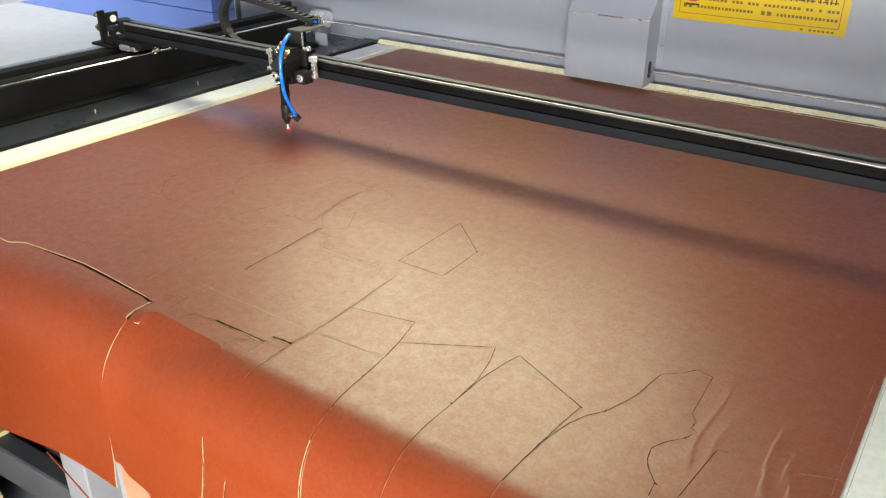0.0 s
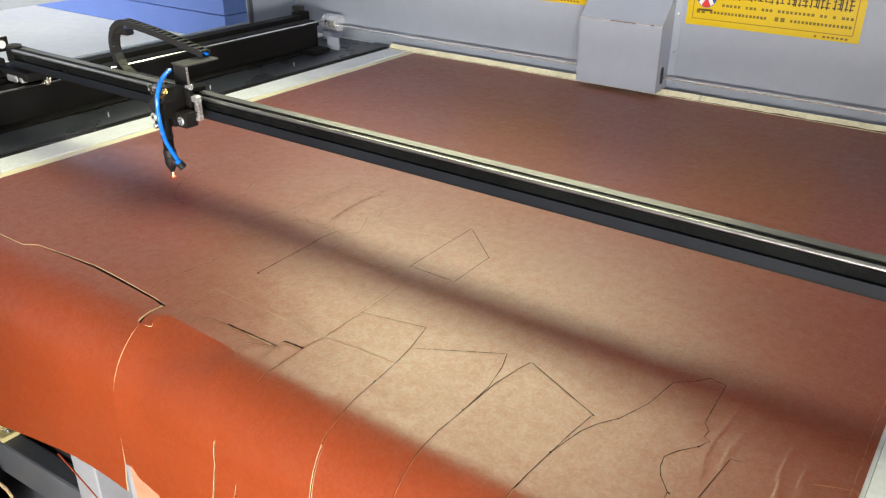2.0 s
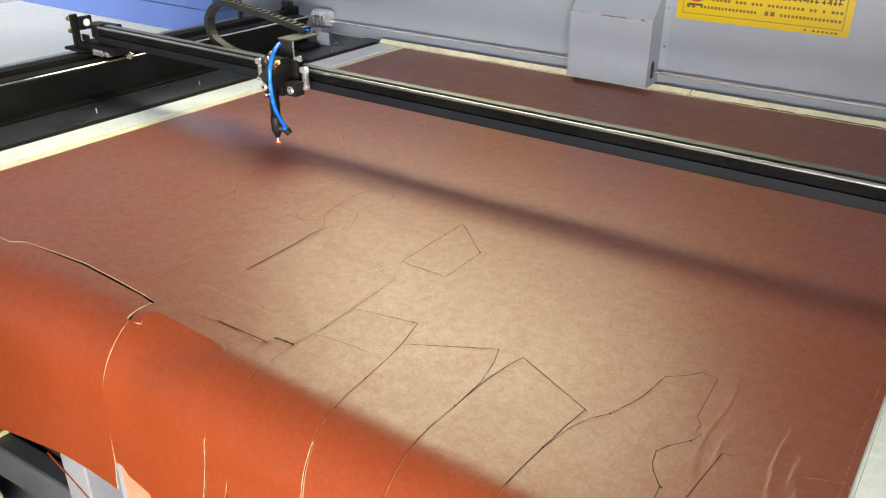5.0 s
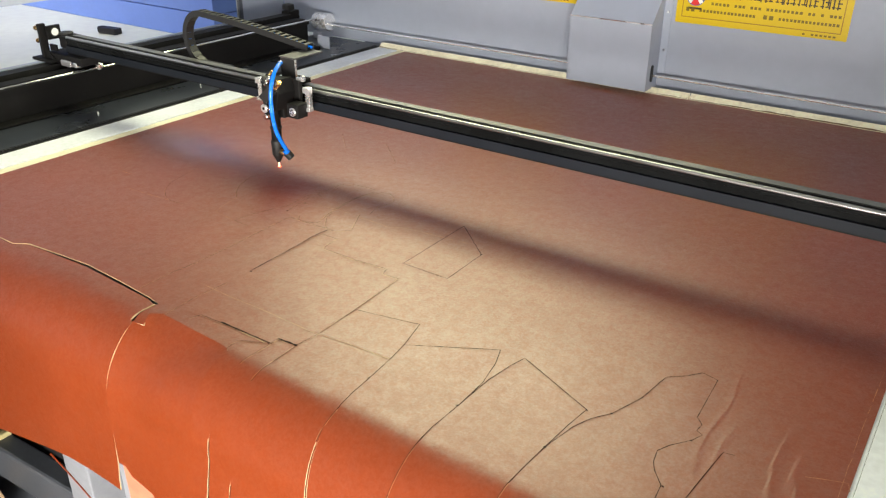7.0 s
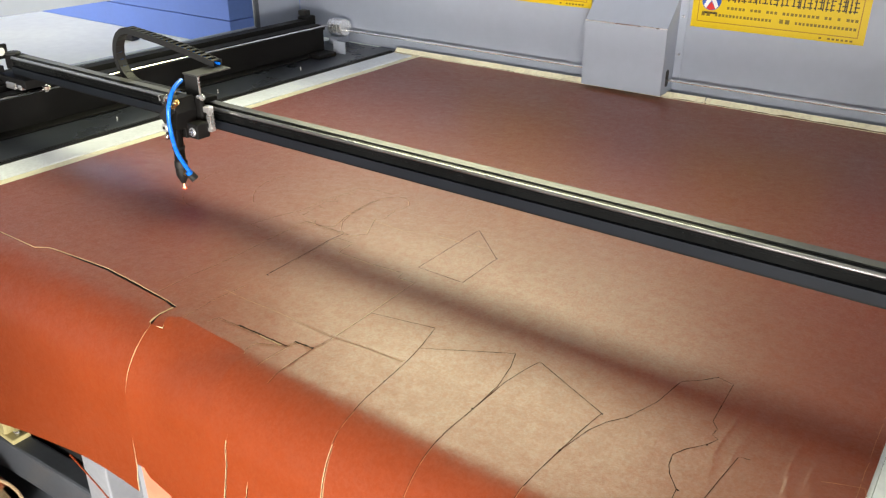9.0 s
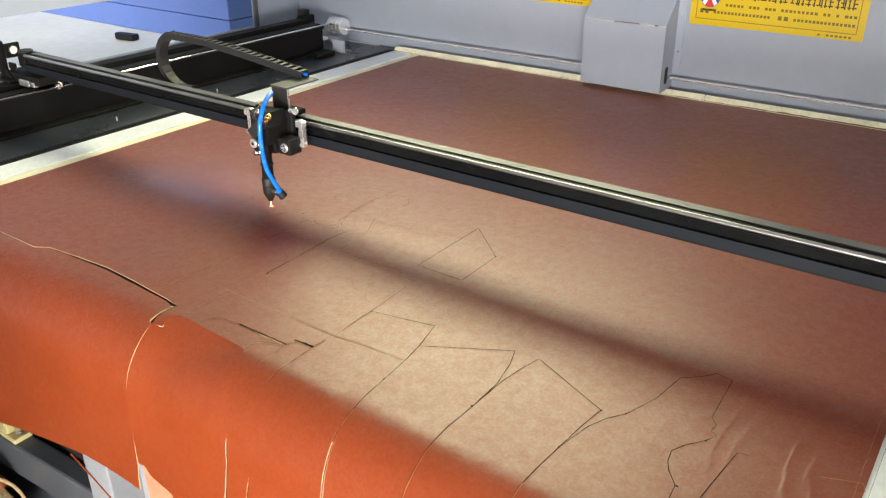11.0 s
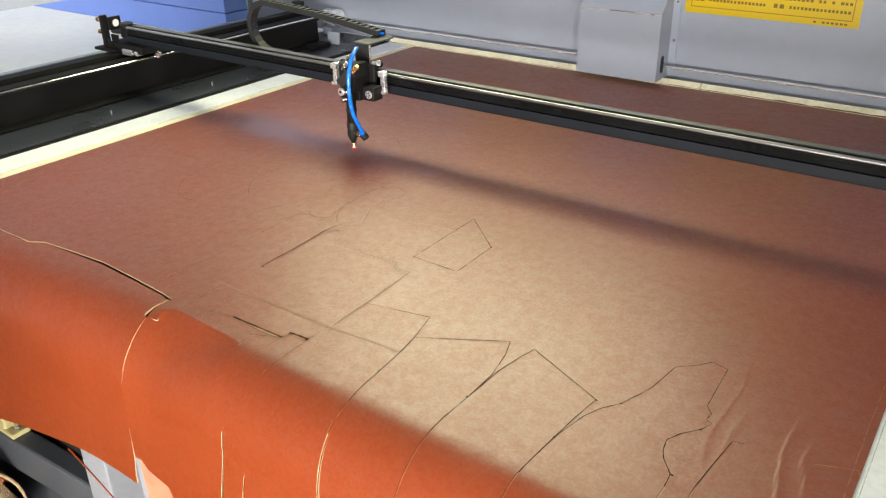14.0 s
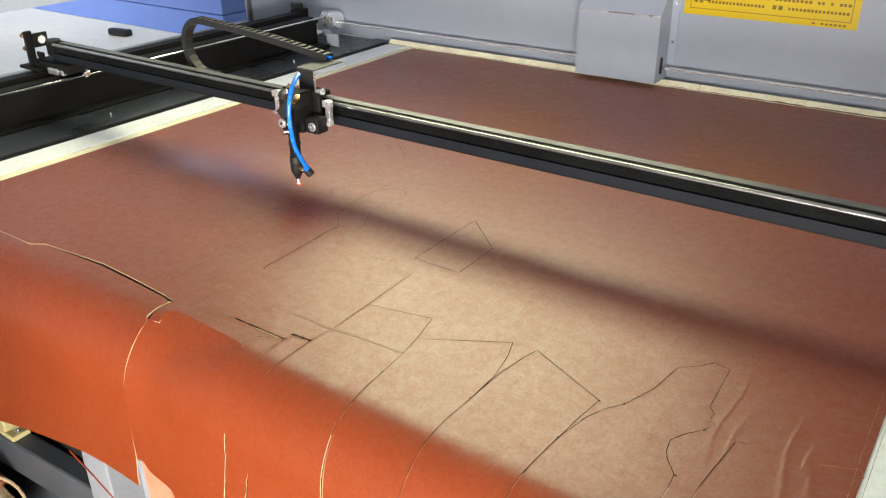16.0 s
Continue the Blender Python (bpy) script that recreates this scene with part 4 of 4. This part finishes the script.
    for x, foot, top, low, w in ((0.9020, 0.9035, -0.485, -0.75, 0.0010), (0.9430, 0.9430, -0.535, -0.75, 0.0008), (1.0635, 1.0880, -0.425, -0.70, 0.0010), (1.175, 1.173, -0.55, -0.75, 0.0008)):
        mid = (0.5 * (x + foot) - 0.0006, 0.5 * (top + low))
        cut(sheet, (x, top), mid, (foot, low), w=w, material=FRINGE)
        cut(sheet, (x + 0.0011, top - 0.004), (mid[0] + 0.0011, mid[1]), (foot + 0.0011, low), w=0.9 * w)
    cut(sheet, (1.549, -0.181), (1.570, -0.172), (1.589, -0.165), (1.593, -0.178), w=0.0007, material=SCRATCH)
    # scuffed selvedge
    v = -0.36
    while v < 0.30:
        n = random.uniform(0.015, 0.05)
        x = 1.5845 + random.uniform(-0.0012, 0.0012)
        cut(sheet, (x, v), (x + random.uniform(-0.0008, 0.0008), v + n / 2), (x + random.uniform(-0.001, 0.001), v + n), w=random.uniform(0.0003, 0.0008), material=SCRATCH)
        v += n + random.uniform(0.0, 0.012)
    for x, top, low in ((1.0630, -0.379, -0.425), (1.178, -0.378, -0.56), (1.2945, -0.371, -0.50), (1.430, -0.304, -0.45), (1.456, -0.286, -0.45)):
        cut(sheet, (x, top), (x - 0.0008, (top + low) / 2), (x, low), w=0.0010, material=SCORE)
    for x, v in ((1.055, -0.311), (1.177, -0.293), (1.299, -0.299), (1.335, -0.200), (1.429, -0.193), (0.722, -0.196), (0.600, 0.008), (1.430, -0.283), (1.308, -0.211), (0.985, 0.063)):
        bm = bmesh.new()
        ring = [bm.verts.new(leather_point(x + r * math.cos(a), v + 0.8 * r * math.sin(a), 0.0007)) for a, r in ((2 * math.pi * k / 9, random.uniform(0.0008, 0.0026)) for k in range(9))]
        bm.faces.new(ring)
        part("burn_mark", bm, BURNT, sheet)
    return


# ---- front of the machine ----
def front_frame():
    f = thing("front_frame", "slate grey steel tube frame under the hanging leather", "frame")
    o = thing("leather_offcut", "curled pink-backed leather offcut hanging below the sheet", "offcut")
    bm = bmesh.new()
    rows = []
    for i in range(13):
        z = 0.60 - i * 0.03
        rows.append([bm.verts.new((0.703 + 0.02 * k + 0.0016 * i * (k > 2), -0.4575 + 0.0025 * math.sin(k * 0.9 + i * 0.25), z)) for k in range(8)])
    for a, b in zip(rows, rows[1:]):
        for k in range(7):
            bm.faces.new((a[k], b[k], b[k + 1], a[k + 1]))
    part("strip", bm, PINK, o, "", True)
    part("curl", tube([(0.50, -0.462, 0.512), (0.56, -0.464, 0.492), (0.62, -0.462, 0.455), (0.69, -0.46, 0.405), (0.745, -0.458, 0.35)], 0.0014, 6), LEATHER, o, "thin curled trimming", True)
    roll = thing("leather_roll", "orange leather roll lying on the floor", "roll", pose(0.12, -0.555, 0.15))
    part("wound_leather", spun([(0.02, -0.0), (0.147, 0.0), (0.150, -0.004), (0.150, -1.2), (0.02, -1.2)], pose(0, 0, 0, 0, 90, 0), 40), LEATHER, roll, "", True)
    part("rim", spun([(0.1445, 0.0), (0.1485, 0.0015), (0.151, 0.0), (0.151, -0.004)], pose(0, 0, 0, 0, 90, 0), 40), FRINGE, roll, "pale cut rim")
    # black sheet added for the shaded gap below the bed
    part("shadow_panel", box(-0.55, 1.86, -0.340, -0.330, 0.12, 0.69, 0.002), MATT, f, "matt black sheet in place of the shade under the bed")
    tilt = part("front_tube", box(-0.6, 0.45, 0.0, 0.045, 0.215, 0.300, 0.006), SLATE, f)
    tilt.matrix_basis = pose(0.045, -0.402, 0, 0, 0, 3.0)
    part("floor_beam", box(-0.55, 1.86, -0.33, -0.27, 0.0, 0.12, 0.004), SLATE, f)
    for x in (0.435, 1.7):
        part("leg", box(x - 0.022, x + 0.053, -0.405, -0.342, 0.0, 0.69, 0.003), PALELEG, f, "light grey flat leg")
    part("slim_post", box(0.622, 0.686, -0.420, -0.405, 0.0, 0.69, 0.002), PALELEG, f)
    b = thing("pillow_bearing", "cream cast bearing block on the front frame", "bearing", pose(0.066, -0.375, 0.300))
    part("base", box(-0.05, 0.05, -0.02, 0.02, 0.0, 0.012, 0.003), CREAM, b)
    part("housing", rod((0, -0.018, 0.026), (0, 0.018, 0.026), 0.024, 20), CREAM, b)
    part("bolt", rod((0.036, 0, 0.012), (0.036, 0, 0.022), 0.008, 6), STEEL, b)


HEAD = [
    (0, 0.283, 0.343),
    (0.5, 0.275, 0.286),
    (1, 0.274, 0.137),
    (1.5, 0.276, 0.021),
    (2, 0.277, -0.010),
    (2.5, 0.194, -0.030),
    (3, 0.202, -0.024),
    (3.5, 0.299, -0.001),
    (4, 0.281, 0.039),
    (4.2, 0.272, 0.097),
    (6.3, 0.456, 0.307),
    (6.5, 0.436, 0.270),
    (7, 0.428, 0.160),
    (7.5, 0.429, 0.093),
    (8, 0.466, 0.011),
    (8.5, 0.397, -0.061),
    (9, 0.318, -0.037),
    (9.2, 0.303, -0.010),
    (11.3, 0.564, -0.001),
    (11.5, 0.579, 0.040),
    (12, 0.591, 0.169),
    (12.5, 0.596, 0.229),
    (13, 0.598, 0.324),
    (13.5, 0.518, 0.388),
    (14, 0.478, 0.304),
    (14.5, 0.463, 0.257),
    (15, 0.456, 0.119),
    (15.5, 0.467, 0.050),
    (16, 0.519, 0.090),
]


def motions():
    walk(the_gantry, [(t, pose(0, y, 0)) for t, x, y in HEAD])
    walk(the_head, [(t, pose(x, y, TOP)) for t, x, y in HEAD])
    walk(the_smoke, [(t, pose(x, y, TOP)) for t, x, y in HEAD])
    walk(the_chain, [(t, pose(0, y + 0.129, 0)) for t, x, y in HEAD])
    for i, ob in enumerate(the_links):
        walk(ob, [(t, chain_pose(i * PITCH, x)) for t, x, y in HEAD])


hall()
machine()
rail(-0.30, 1, "side_rail")
rear_drive()
sign(0.861, 0.421, 0.987, 0.150)
sign(0.152, 0.421, 1.002, 0.150)
front_frame()
the_sheet = leather()
cuts(the_sheet)
the_gantry = gantry()
the_head = laser_head()
spark(the_head)
the_smoke = smoke()
the_chain, the_links = cable_chain()
motions()
